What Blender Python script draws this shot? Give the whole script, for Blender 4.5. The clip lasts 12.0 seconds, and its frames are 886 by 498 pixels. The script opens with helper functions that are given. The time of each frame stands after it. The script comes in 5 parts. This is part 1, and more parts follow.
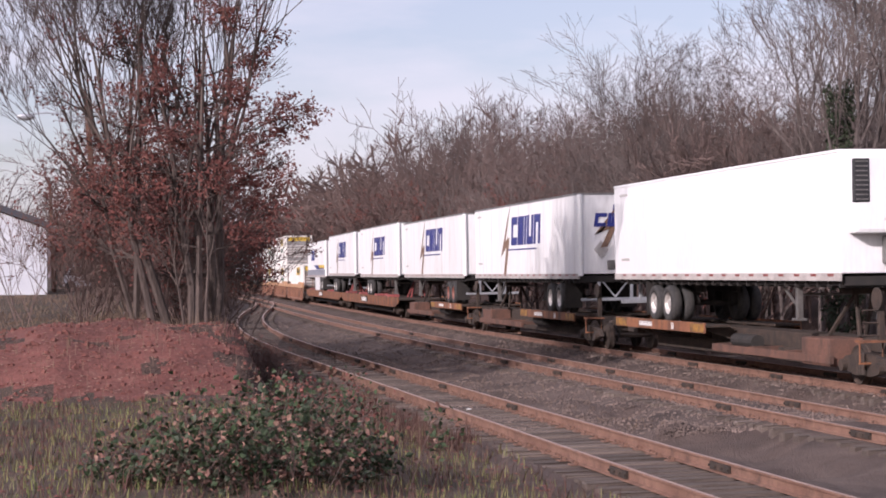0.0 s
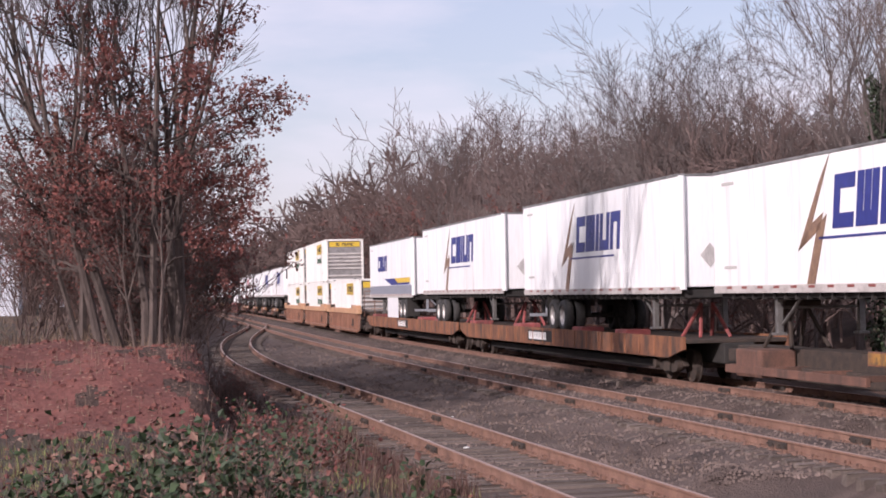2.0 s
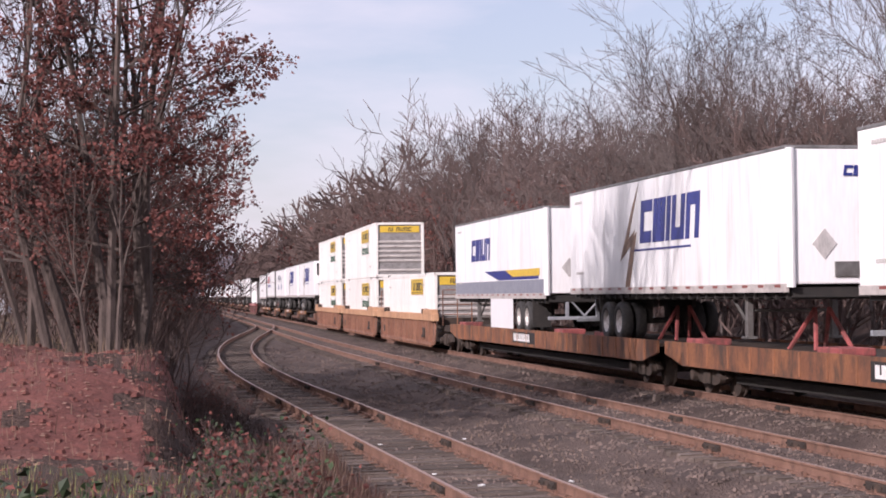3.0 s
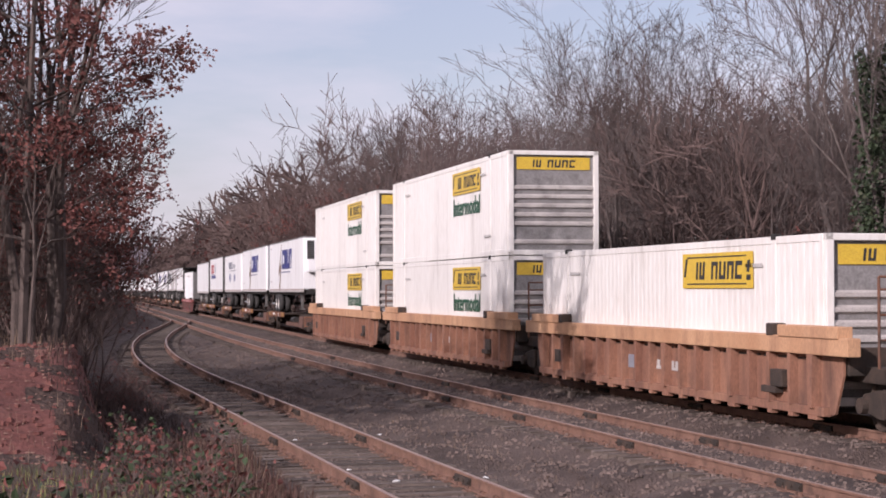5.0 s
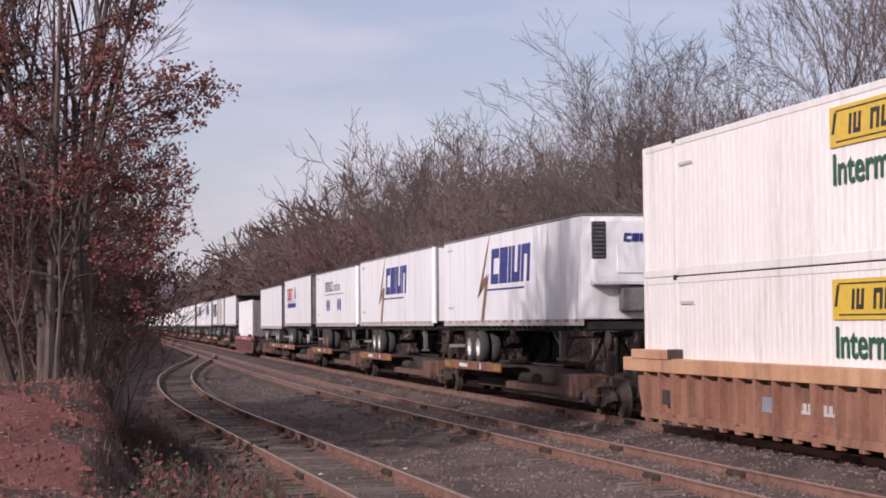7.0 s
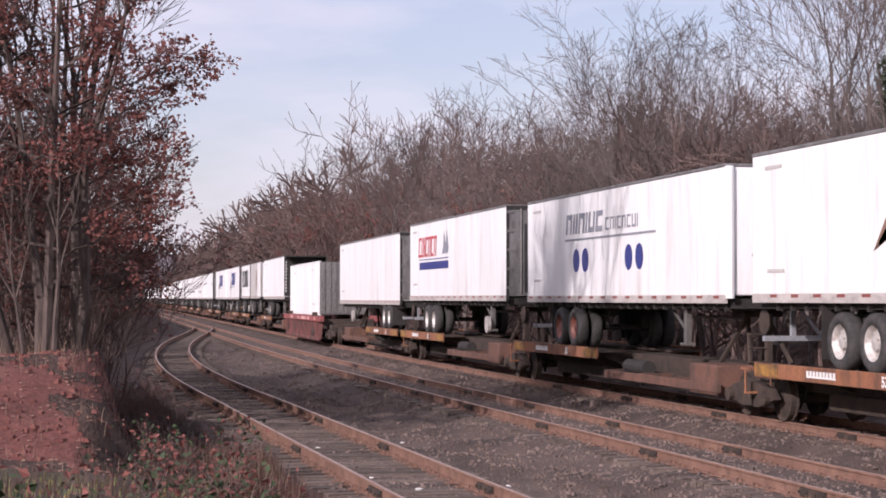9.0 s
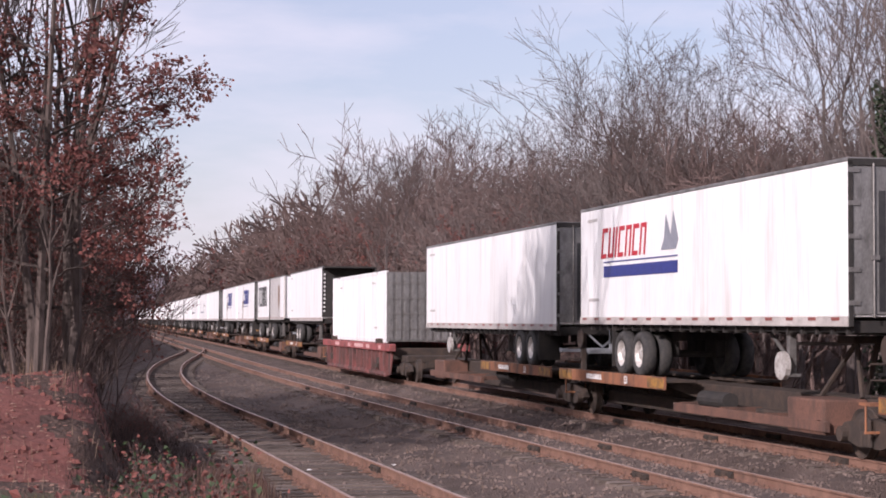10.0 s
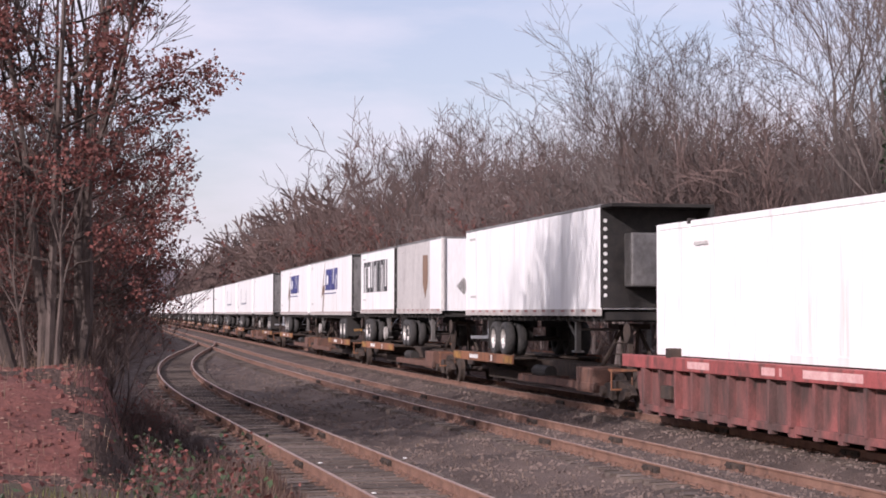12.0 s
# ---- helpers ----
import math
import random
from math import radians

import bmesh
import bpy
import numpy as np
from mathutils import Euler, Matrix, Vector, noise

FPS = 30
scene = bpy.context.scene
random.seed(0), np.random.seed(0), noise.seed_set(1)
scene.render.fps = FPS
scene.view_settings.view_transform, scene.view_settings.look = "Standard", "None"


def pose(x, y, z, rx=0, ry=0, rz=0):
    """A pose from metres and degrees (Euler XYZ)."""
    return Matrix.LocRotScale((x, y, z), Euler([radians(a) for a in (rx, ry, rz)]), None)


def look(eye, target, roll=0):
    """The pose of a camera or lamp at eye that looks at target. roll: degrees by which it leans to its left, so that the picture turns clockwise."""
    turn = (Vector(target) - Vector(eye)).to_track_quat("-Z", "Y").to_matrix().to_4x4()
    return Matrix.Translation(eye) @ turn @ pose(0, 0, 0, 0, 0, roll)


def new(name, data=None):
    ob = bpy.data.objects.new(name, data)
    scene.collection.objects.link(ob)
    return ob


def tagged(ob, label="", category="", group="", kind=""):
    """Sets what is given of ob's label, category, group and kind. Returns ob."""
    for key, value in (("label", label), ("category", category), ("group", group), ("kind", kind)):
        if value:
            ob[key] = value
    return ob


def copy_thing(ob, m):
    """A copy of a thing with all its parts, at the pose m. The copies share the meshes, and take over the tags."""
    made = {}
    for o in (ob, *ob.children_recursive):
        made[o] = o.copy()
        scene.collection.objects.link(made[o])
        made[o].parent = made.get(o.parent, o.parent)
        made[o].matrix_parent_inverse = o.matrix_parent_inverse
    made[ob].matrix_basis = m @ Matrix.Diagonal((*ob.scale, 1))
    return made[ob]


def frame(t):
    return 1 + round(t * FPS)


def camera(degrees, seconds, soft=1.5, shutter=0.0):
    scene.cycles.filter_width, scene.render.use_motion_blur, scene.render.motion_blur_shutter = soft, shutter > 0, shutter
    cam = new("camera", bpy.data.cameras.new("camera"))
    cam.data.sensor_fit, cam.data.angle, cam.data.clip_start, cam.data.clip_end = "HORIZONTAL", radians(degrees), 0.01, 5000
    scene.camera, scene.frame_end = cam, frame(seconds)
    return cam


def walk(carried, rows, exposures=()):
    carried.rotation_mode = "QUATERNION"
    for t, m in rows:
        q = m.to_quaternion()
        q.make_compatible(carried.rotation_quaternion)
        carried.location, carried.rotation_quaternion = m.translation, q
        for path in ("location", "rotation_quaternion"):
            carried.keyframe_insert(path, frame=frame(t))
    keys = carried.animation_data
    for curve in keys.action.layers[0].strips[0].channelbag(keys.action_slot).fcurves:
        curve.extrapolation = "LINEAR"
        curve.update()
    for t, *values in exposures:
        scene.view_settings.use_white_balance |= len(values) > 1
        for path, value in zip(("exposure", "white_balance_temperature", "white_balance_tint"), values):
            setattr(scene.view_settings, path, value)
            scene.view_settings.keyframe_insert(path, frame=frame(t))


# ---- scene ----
# World: x across the tracks, y along them, z above the rail tops. The viewer stands at (0, 0, 2.3).
cam = camera(28.21, 12.0, soft=1.8)


def view(x, y, z, turn, tilt, lean):
    a, b = radians(turn), radians(tilt)
    way = Vector((math.sin(a) * math.cos(b), math.cos(a) * math.cos(b), math.sin(b)))
    eye = Vector((x, y, z))
    return look(eye, eye + way * 10, -lean)


CAM_ROWS = [
    (0.0, -2.79, -11.52, 2.57, 12.49, 0.69, 0.82),
    (0.5, -2.79, -11.52, 2.57, 13.24, 0.87, 0.07),
    (1.0, -2.79, -11.52, 2.57, 13.64, 0.70, 0.80),
    (1.5, -2.79, -11.52, 2.57, 12.84, 0.96, 1.10),
    (2.0, -1.33, -5.70, 2.36, 12.44, 1.41, 1.05),
    (2.5, 0, 0, 2.3, 11.69, 1.72, 1.27),
    (3.0, 0, 0, 2.3, 11.89, 1.49, 0.58),
    (4.8, 0, 0, 2.3, 13.97, 1.64, 0.03),
    (5.0, 0, 0, 2.3, 14.59, 1.34, 0.10),
    (5.5, 0, 0, 2.3, 16.24, 1.52, 0.22),
    (6.0, 0, 0, 2.3, 14.88, 1.06, -0.30),
    (6.5, 0, 0, 2.3, 14.49, 2.52, -0.17),
    (7.0, 0, 0, 2.3, 13.80, 2.42, 0.46),
    (7.5, 0, 0, 2.3, 13.16, 2.04, 0.66),
    (7.7, 0, 0, 2.3, 13.62, 1.66, -0.05),
    (9.3, 0, 0, 2.3, 13.89, 1.60, 0.03),
    (9.5, 0, 0, 2.3, 13.87, 1.88, 0.12),
    (10.0, 0, 0, 2.3, 14.09, 2.32, -0.19),
    (10.5, 0, 0, 2.3, 14.52, 2.24, -0.09),
    (11.0, 0, 0, 2.3, 14.57, 2.27, -0.30),
    (11.5, 0, 0, 2.3, 14.58, 2.37, -0.46),
    (12.0, 0, 0, 2.3, 13.75, 2.10, -0.11),
]
walk(cam, [(r[0], view(*r[1:])) for r in CAM_ROWS],
     exposures=[(0, 0.0, 6150, 26), (3, 0.0, 6150, 26), (5, -0.2, 6150, 26), (6.2, -0.32, 6150, 26), (7.5, -0.28, 6150, 26), (9.3, 0.0, 6150, 26), (12, 0.0, 6150, 26)])

# ---- light: low winter sun from behind and to one side, thin high cloud ----
SUN_DIR = Vector((-0.80, -0.60, 0.0)).normalized()
SUN_ELEV = 25.0
SUN_TO = Vector((SUN_DIR.x * math.cos(radians(SUN_ELEV)), SUN_DIR.y * math.cos(radians(SUN_ELEV)), math.sin(radians(SUN_ELEV))))
sun = new("sun", bpy.data.lights.new("sun", "SUN"))
sun.data.energy, sun.data.angle, sun.data.color = 5.0, radians(0.53), (1.0, 0.925, 0.83)
sun.matrix_world = look(SUN_TO * 300, (0, 0, 0))

world = bpy.data.worlds.new("sky")
scene.world = world
world.use_nodes = True
wn, wl = world.node_tree.nodes, world.node_tree.links
wn.clear()
sky = wn.new("ShaderNodeTexSky")
sky.sky_type, sky.sun_disc = "NISHITA", False
sky.sun_elevation, sky.sun_rotation = radians(SUN_ELEV), math.atan2(SUN_TO.x, SUN_TO.y)
sky.air_density, sky.dust_density, sky.ozone_density = 1.0, 1.6, 1.0
wc = wn.new("ShaderNodeTexCoord")
wm = wn.new("ShaderNodeMapping")
wm.inputs["Scale"].default_value = (1.4, 2.6, 6.0)
wm.inputs["Rotation"].default_value = (0.1, 0.25, 0.5)
wno = wn.new("ShaderNodeTexNoise")
wno.inputs["Scale"].default_value, wno.inputs["Detail"].default_value, wno.inputs["Roughness"].default_value = 1.9, 7, 0.55
wr = wn.new("ShaderNodeValToRGB")
wr.color_ramp.elements[0].position, wr.color_ramp.elements[0].color = 0.38, (0.32, 0.32, 0.32, 1)
wr.color_ramp.elements[1].position, wr.color_ramp.elements[1].color = 0.63, (0.92, 0.92, 0.92, 1)
wx = wn.new("ShaderNodeMixRGB")
wx.inputs["Color2"].default_value = (7.3, 7.1, 7.3, 1)
wb = wn.new("ShaderNodeBackground")
wb.inputs["Strength"].default_value = 0.125
wo = wn.new("ShaderNodeOutputWorld")
wl.new(wc.outputs["Generated"], wm.inputs["Vector"])
wl.new(wm.outputs["Vector"], wno.inputs["Vector"])
wl.new(wno.outputs["Fac"], wr.inputs["Fac"])
wl.new(wr.outputs["Color"], wx.inputs["Fac"])
wl.new(sky.outputs["Color"], wx.inputs["Color1"])
wl.new(wx.outputs["Color"], wb.inputs["Color"])
wl.new(wb.outputs["Background"], wo.inputs["Surface"])

# ---- materials ----


def mat(name, c1, c2=None, rough=0.7, metal=0.0, scale=4.0, fine=60.0, bump=0.15, stretch=(1, 1, 1), dirt=None, dirt_at=(0.55, 0.75), rand=0.0, spec=0.4, far=0.02):
    """Two-scale procedural surface: a broad mottle between c1 and c2, fine grain, stains and relief."""
    m = bpy.data.materials.new(name)
    m.use_nodes = True
    n, l = m.node_tree.nodes, m.node_tree.links
    b = n["Principled BSDF"]
    b.inputs["Roughness"].default_value, b.inputs["Metallic"].default_value = rough, metal
    b.inputs["Specular IOR Level"].default_value = spec
    tc = n.new("ShaderNodeTexCoord")
    mp = n.new("ShaderNodeMapping")
    mp.inputs["Scale"].default_value = stretch
    l.new(tc.outputs["Object"], mp.inputs["Vector"])
    big = n.new("ShaderNodeTexNoise")
    big.inputs["Scale"].default_value, big.inputs["Detail"].default_value, big.inputs["Roughness"].default_value = scale, 5, 0.6
    sm = n.new("ShaderNodeTexNoise")
    sm.inputs["Scale"].default_value, sm.inputs["Detail"].default_value = fine, 3
    l.new(mp.outputs["Vector"], big.inputs["Vector"])
    l.new(mp.outputs["Vector"], sm.inputs["Vector"])
    c2 = c2 or tuple(v * 0.8 for v in c1)
    ramp = n.new("ShaderNodeValToRGB")
    ramp.color_ramp.elements[0].position, ramp.color_ramp.elements[0].color = 0.35, (*c1, 1)
    ramp.color_ramp.elements[1].position, ramp.color_ramp.elements[1].color = 0.65, (*c2, 1)
    l.new(big.outputs["Fac"], ramp.inputs["Fac"])
    g = n.new("ShaderNodeMixRGB")
    g.blend_type, g.inputs["Fac"].default_value = "OVERLAY", 0.45
    l.new(ramp.outputs["Color"], g.inputs["Color1"])
    l.new(sm.outputs["Fac"], g.inputs["Color2"])
    out = g.outputs["Color"]
    if dirt:
        dn = n.new("ShaderNodeTexNoise")
        dn.inputs["Scale"].default_value, dn.inputs["Detail"].default_value, dn.inputs["Roughness"].default_value = scale * 1.7, 6, 0.65
        l.new(mp.outputs["Vector"], dn.inputs["Vector"])
        dr = n.new("ShaderNodeValToRGB")
        dr.color_ramp.elements[0].position, dr.color_ramp.elements[1].position = dirt_at
        l.new(dn.outputs["Fac"], dr.inputs["Fac"])
        dx = n.new("ShaderNodeMixRGB")
        dx.inputs["Color2"].default_value = (*dirt, 1)
        l.new(dr.outputs["Color"], dx.inputs["Fac"])
        l.new(out, dx.inputs["Color1"])
        out = dx.outputs["Color"]
    if rand:
        oi = n.new("ShaderNodeObjectInfo")
        hs = n.new("ShaderNodeHueSaturation")
        mr = n.new("ShaderNodeMapRange")
        mr.inputs["To Min"].default_value, mr.inputs["To Max"].default_value = 1 - rand, 1 + rand
        l.new(oi.outputs["Random"], mr.inputs["Value"])
        l.new(mr.outputs["Result"], hs.inputs["Value"])
        l.new(out, hs.inputs["Color"])
        out = hs.outputs["Color"]
    l.new(out, b.inputs["Base Color"])
    bp = n.new("ShaderNodeBump")
    bp.inputs["Strength"].default_value, bp.inputs["Distance"].default_value = bump, far
    l.new(sm.outputs["Fac"], bp.inputs["Height"])
    l.new(bp.outputs["Normal"], b.inputs["Normal"])
    return m


M_WHITE = mat("white_trailer_paint", (0.82, 0.82, 0.815), (0.76, 0.757, 0.75), 0.4, scale=0.7, fine=14, bump=0.02, stretch=(1, 1.6, 0.14), dirt=(0.43, 0.40, 0.365), dirt_at=(0.53, 0.86), rand=0.04)
M_CLEAN = mat("clean_white_paint", (0.82, 0.82, 0.82), (0.78, 0.78, 0.79), 0.3, scale=0.7, fine=14, bump=0.02, dirt=(0.6, 0.58, 0.55), dirt_at=(0.62, 0.95), stretch=(1, 1, 0.2))
M_GREYPAINT = mat("grey_trailer_paint", (0.50, 0.48, 0.46), (0.42, 0.40, 0.39), 0.5, scale=0.9, fine=20, bump=0.03, dirt=(0.2, 0.18, 0.17), dirt_at=(0.55, 0.85), stretch=(1, 1, 0.3))
M_CREAM = mat("container_white_paint", (0.77, 0.745, 0.705), (0.70, 0.675, 0.635), 0.5, scale=0.8, fine=18, bump=0.03, stretch=(1, 1, 0.15), dirt=(0.40, 0.365, 0.325), dirt_at=(0.56, 0.85), rand=0.05)
M_RAILGREY = mat("grimy_rail_shaded_rib_paint", (0.50, 0.465, 0.44), (0.38, 0.35, 0.33), 0.6, scale=1.4, fine=30, bump=0.05, stretch=(1, 1, 2), dirt=(0.2, 0.175, 0.16), dirt_at=(0.52, 0.8))
M_ALU = mat("weathered_aluminium", (0.25, 0.245, 0.24), (0.16, 0.155, 0.15), 0.5, 0.35, scale=2, fine=40, bump=0.05, dirt=(0.07, 0.065, 0.06), dirt_at=(0.5, 0.8), stretch=(1, 1, 0.4))
M_STEEL = mat("dull_steel", (0.25, 0.24, 0.23), (0.17, 0.16, 0.15), 0.5, 0.6, scale=6, fine=60, bump=0.1)
M_DARK = mat("black_underbody", (0.022, 0.021, 0.02), (0.035, 0.03, 0.027), 0.8, scale=5, fine=50, bump=0.2)
M_TRUCK = mat("grimy_truck_iron", (0.034, 0.027, 0.023), (0.062, 0.043, 0.033), 0.85, scale=4, fine=50, bump=0.3, dirt=(0.11, 0.062, 0.042), dirt_at=(0.6, 0.85))
M_RUBBER = mat("tyre_rubber", (0.03, 0.03, 0.031), (0.06, 0.056, 0.052), 0.85, scale=8, fine=70, bump=0.2)
M_RIM = mat("wheel_rim_white", (0.62, 0.60, 0.57), (0.42, 0.39, 0.36), 0.4, 0.3, scale=9, fine=60, bump=0.05, dirt=(0.16, 0.11, 0.08))
M_RIMRED = mat("wheel_rim_red", (0.24, 0.085, 0.06), (0.17, 0.06, 0.045), 0.5, scale=9, fine=60, bump=0.05, dirt=(0.3, 0.24, 0.2), dirt_at=(0.55, 0.8))
M_ORANGE = mat("faded_orange_paint", (0.27, 0.115, 0.055), (0.19, 0.08, 0.045), 0.75, scale=1.2, fine=40, bump=0.1, dirt=(0.07, 0.045, 0.035), dirt_at=(0.45, 0.65), stretch=(1, 1, 0.5), rand=0.15)
M_BUFF = mat("faded_buff_paint", (0.52, 0.31, 0.18), (0.43, 0.235, 0.13), 0.75, scale=0.9, fine=40, bump=0.1, dirt=(0.24, 0.12, 0.075), dirt_at=(0.5, 0.75), stretch=(1, 1, 0.35))
M_TROUGH = mat("rusty_trough_paint", (0.30, 0.155, 0.10), (0.22, 0.105, 0.07), 0.8, scale=1.1, fine=40, bump=0.15, dirt=(0.11, 0.06, 0.045), dirt_at=(0.48, 0.72), stretch=(1, 1, 0.35))
M_SILL = mat("red_brown_sill_paint", (0.17, 0.085, 0.06), (0.11, 0.058, 0.043), 0.8, scale=1.3, fine=40, bump=0.15, dirt=(0.06, 0.04, 0.033), dirt_at=(0.46, 0.7), stretch=(1, 1, 0.5))
M_REDTROUGH = mat("grimy_red_trough_paint", (0.27, 0.088, 0.08), (0.12, 0.07, 0.064), 0.8, scale=1.1, fine=40, bump=0.15, dirt=(0.06, 0.04, 0.036), dirt_at=(0.42, 0.66), stretch=(1, 1, 0.35))
M_YELLOW = mat("safety_yellow_paint", (0.40, 0.21, 0.045), (0.27, 0.13, 0.04), 0.65, scale=3, fine=50, bump=0.08, dirt=(0.10, 0.065, 0.04), dirt_at=(0.42, 0.66))
M_REDCAR = mat("faded_red_paint", (0.36, 0.092, 0.088), (0.26, 0.068, 0.064), 0.7, scale=1.6, fine=40, bump=0.1, dirt=(0.10, 0.05, 0.045), dirt_at=(0.45, 0.68), stretch=(1, 1, 0.5))
# grey end paint with the shade of the end face put into its colour
M_ENDSHADE = mat("shaded_grey_end_paint", (0.27, 0.26, 0.255), (0.2, 0.19, 0.185), 0.6, scale=2, fine=30, bump=0.04, dirt=(0.11, 0.10, 0.095), dirt_at=(0.5, 0.8))
M_PINKPATCH = mat("chalky_faded_paint", (0.62, 0.42, 0.40), (0.5, 0.26, 0.25), 0.8, scale=3, fine=40, bump=0.05)
M_BLUE = mat("dark_blue_vinyl", (0.022, 0.03, 0.17), (0.03, 0.04, 0.21), 0.4, scale=5, fine=40, bump=0.01)
M_BROWN = mat("bronze_vinyl", (0.17, 0.105, 0.078), (0.26, 0.16, 0.10), 0.45, scale=6, fine=40, bump=0.01)
M_SIGN = mat("yellow_sign_vinyl", (0.66, 0.45, 0.05), (0.58, 0.39, 0.05), 0.45, scale=4, fine=40, bump=0.01, dirt=(0.3, 0.22, 0.08), dirt_at=(0.58, 0.9))
M_GREEN = mat("green_vinyl", (0.018, 0.085, 0.045), (0.03, 0.11, 0.06), 0.45, scale=4, fine=40, bump=0.01)
M_REDV = mat("red_vinyl", (0.48, 0.02, 0.035), (0.40, 0.02, 0.03), 0.45, scale=4, fine=40, bump=0.01)
M_BLACKV = mat("black_vinyl", (0.025, 0.025, 0.028), (0.04, 0.04, 0.04), 0.5, scale=4, fine=40, bump=0.01)
M_WHITEV = mat("white_vinyl", (0.75, 0.74, 0.72), (0.65, 0.64, 0.62), 0.5, scale=4, fine=40, bump=0.01)
M_GREYV = mat("grey_blue_vinyl", (0.20, 0.21, 0.25), (0.25, 0.26, 0.3), 0.5, scale=3, fine=40, bump=0.01)
M_REFL = mat("red_reflective_tape", (0.26, 0.075, 0.065), (0.20, 0.07, 0.06), 0.4, scale=6, fine=60, bump=0.02)
M_RUST = mat("rusty_rail_side", (0.165, 0.088, 0.063), (0.225, 0.128, 0.093), 0.85, scale=2.2, fine=60, bump=0.3, dirt=(0.08, 0.048, 0.037), dirt_at=(0.5, 0.75))
M_RAILTOP = mat("worn_rail_head", (0.36, 0.25, 0.20), (0.27, 0.175, 0.14), 0.5, 0.3, scale=2.2, fine=60, bump=0.1)
M_TIE = mat("weathered_tie_wood", (0.10, 0.078, 0.066), (0.15, 0.118, 0.10), 0.9, scale=2.5, fine=35, bump=0.6, stretch=(0.6, 6, 3), dirt=(0.06, 0.043, 0.036), rand=0.35)
M_BALLAST = mat("ballast_gravel", (0.115, 0.082, 0.069), (0.05, 0.035, 0.030), 0.95, scale=0.6, fine=26, bump=1.0, dirt=(0.135, 0.10, 0.084), dirt_at=(0.5, 0.8), far=0.05)
M_STONE = mat("ballast_stone", (0.19, 0.142, 0.122), (0.07, 0.051, 0.044), 0.95, scale=1.6, fine=40, bump=0.4)
M_CLAY = mat("red_clay_earth", (0.165, 0.062, 0.05), (0.11, 0.041, 0.034), 0.95, scale=0.9, fine=9, bump=0.6, dirt=(0.22, 0.115, 0.09), dirt_at=(0.55, 0.8), far=0.06)
M_GRASSY = mat("winter_grass_ground", (0.08, 0.056, 0.042), (0.05, 0.035, 0.027), 0.95, scale=0.5, fine=22, bump=0.9, dirt=(0.062, 0.068, 0.032), dirt_at=(0.5, 0.75), far=0.05)
M_LITTER = mat("leaf_litter_shaded_bank_ground", (0.07, 0.041, 0.032), (0.04, 0.025, 0.02), 0.95, scale=0.3, fine=9, bump=1.0, dirt=(0.14, 0.085, 0.064), dirt_at=(0.52, 0.8), far=0.1)
M_BARK = mat("grey_bark", (0.16, 0.13, 0.12), (0.075, 0.06, 0.055), 0.9, scale=3, fine=30, bump=0.6, stretch=(3, 3, 0.5), rand=0.2)
M_BARKDARK = mat("dark_furrowed_bark", (0.105, 0.08, 0.07), (0.045, 0.034, 0.03), 0.95, scale=3, fine=30, bump=0.7, stretch=(3, 3, 0.5), dirt=(0.2, 0.16, 0.14), dirt_at=(0.6, 0.85), rand=0.15)
M_BARKFAR = mat("brown_twig_bark", (0.15, 0.104, 0.092), (0.085, 0.058, 0.051), 0.95, scale=0.6, fine=12, bump=0.2, rand=0.3)
M_LEAF = mat("rust_oak_leaf", (0.18, 0.06, 0.048), (0.10, 0.036, 0.032), 0.8, scale=1.3, fine=9, bump=0.05, dirt=(0.25, 0.13, 0.10), dirt_at=(0.52, 0.78))
M_IVY = mat("evergreen_leaf", (0.038, 0.058, 0.026), (0.022, 0.034, 0.018), 0.6, scale=2, fine=12, bump=0.05, dirt=(0.10, 0.07, 0.05), dirt_at=(0.55, 0.8))
M_BUSHLEAF = mat("green_bramble_leaf", (0.036, 0.062, 0.022), (0.02, 0.034, 0.014), 0.7, scale=3, fine=14, bump=0.05, dirt=(0.16, 0.09, 0.06), dirt_at=(0.6, 0.85))
M_TANLEAF = mat("tan_dead_leaf", (0.27, 0.17, 0.128), (0.15, 0.08, 0.062), 0.85, scale=4, fine=14, bump=0.05, dirt=(0.16, 0.06, 0.05), dirt_at=(0.45, 0.7))
M_STRAW = mat("dry_straw_weed", (0.185, 0.128, 0.088), (0.10, 0.066, 0.047), 0.9, scale=1.1, fine=10, bump=0.05)
M_REDWEED = mat("red_brown_weed", (0.105, 0.054, 0.043), (0.07, 0.036, 0.03), 0.9, scale=1.1, fine=10, bump=0.05)
# dead weed, its colour darkened to carry the shade of the bank
M_SHADEWEED = mat("shade_dark_dead_weed", (0.05, 0.032, 0.028), (0.03, 0.02, 0.018), 0.95, scale=1.1, fine=10, bump=0.05, dirt=(0.10, 0.06, 0.048), dirt_at=(0.62, 0.85))
M_GRASS = mat("green_grass_blade", (0.13, 0.15, 0.05), (0.20, 0.18, 0.075), 0.85, scale=1.1, fine=10, bump=0.05)
M_POLE = mat("creosote_pole_wood", (0.16, 0.075, 0.045), (0.10, 0.055, 0.04), 0.9, scale=3, fine=30, bump=0.4, stretch=(4, 4, 0.4))
M_SIDING = mat("white_metal_siding", (0.62, 0.64, 0.68), (0.56, 0.58, 0.63), 0.5, scale=1, fine=20, bump=0.03)
M_ROOF = mat("dark_metal_roof", (0.05, 0.05, 0.065), (0.07, 0.07, 0.08), 0.5, scale=2, fine=30, bump=0.05)
M_BRICK = mat("chimney_brick", (0.26, 0.115, 0.085), (0.20, 0.09, 0.07), 0.9, scale=3, fine=30, bump=0.4)
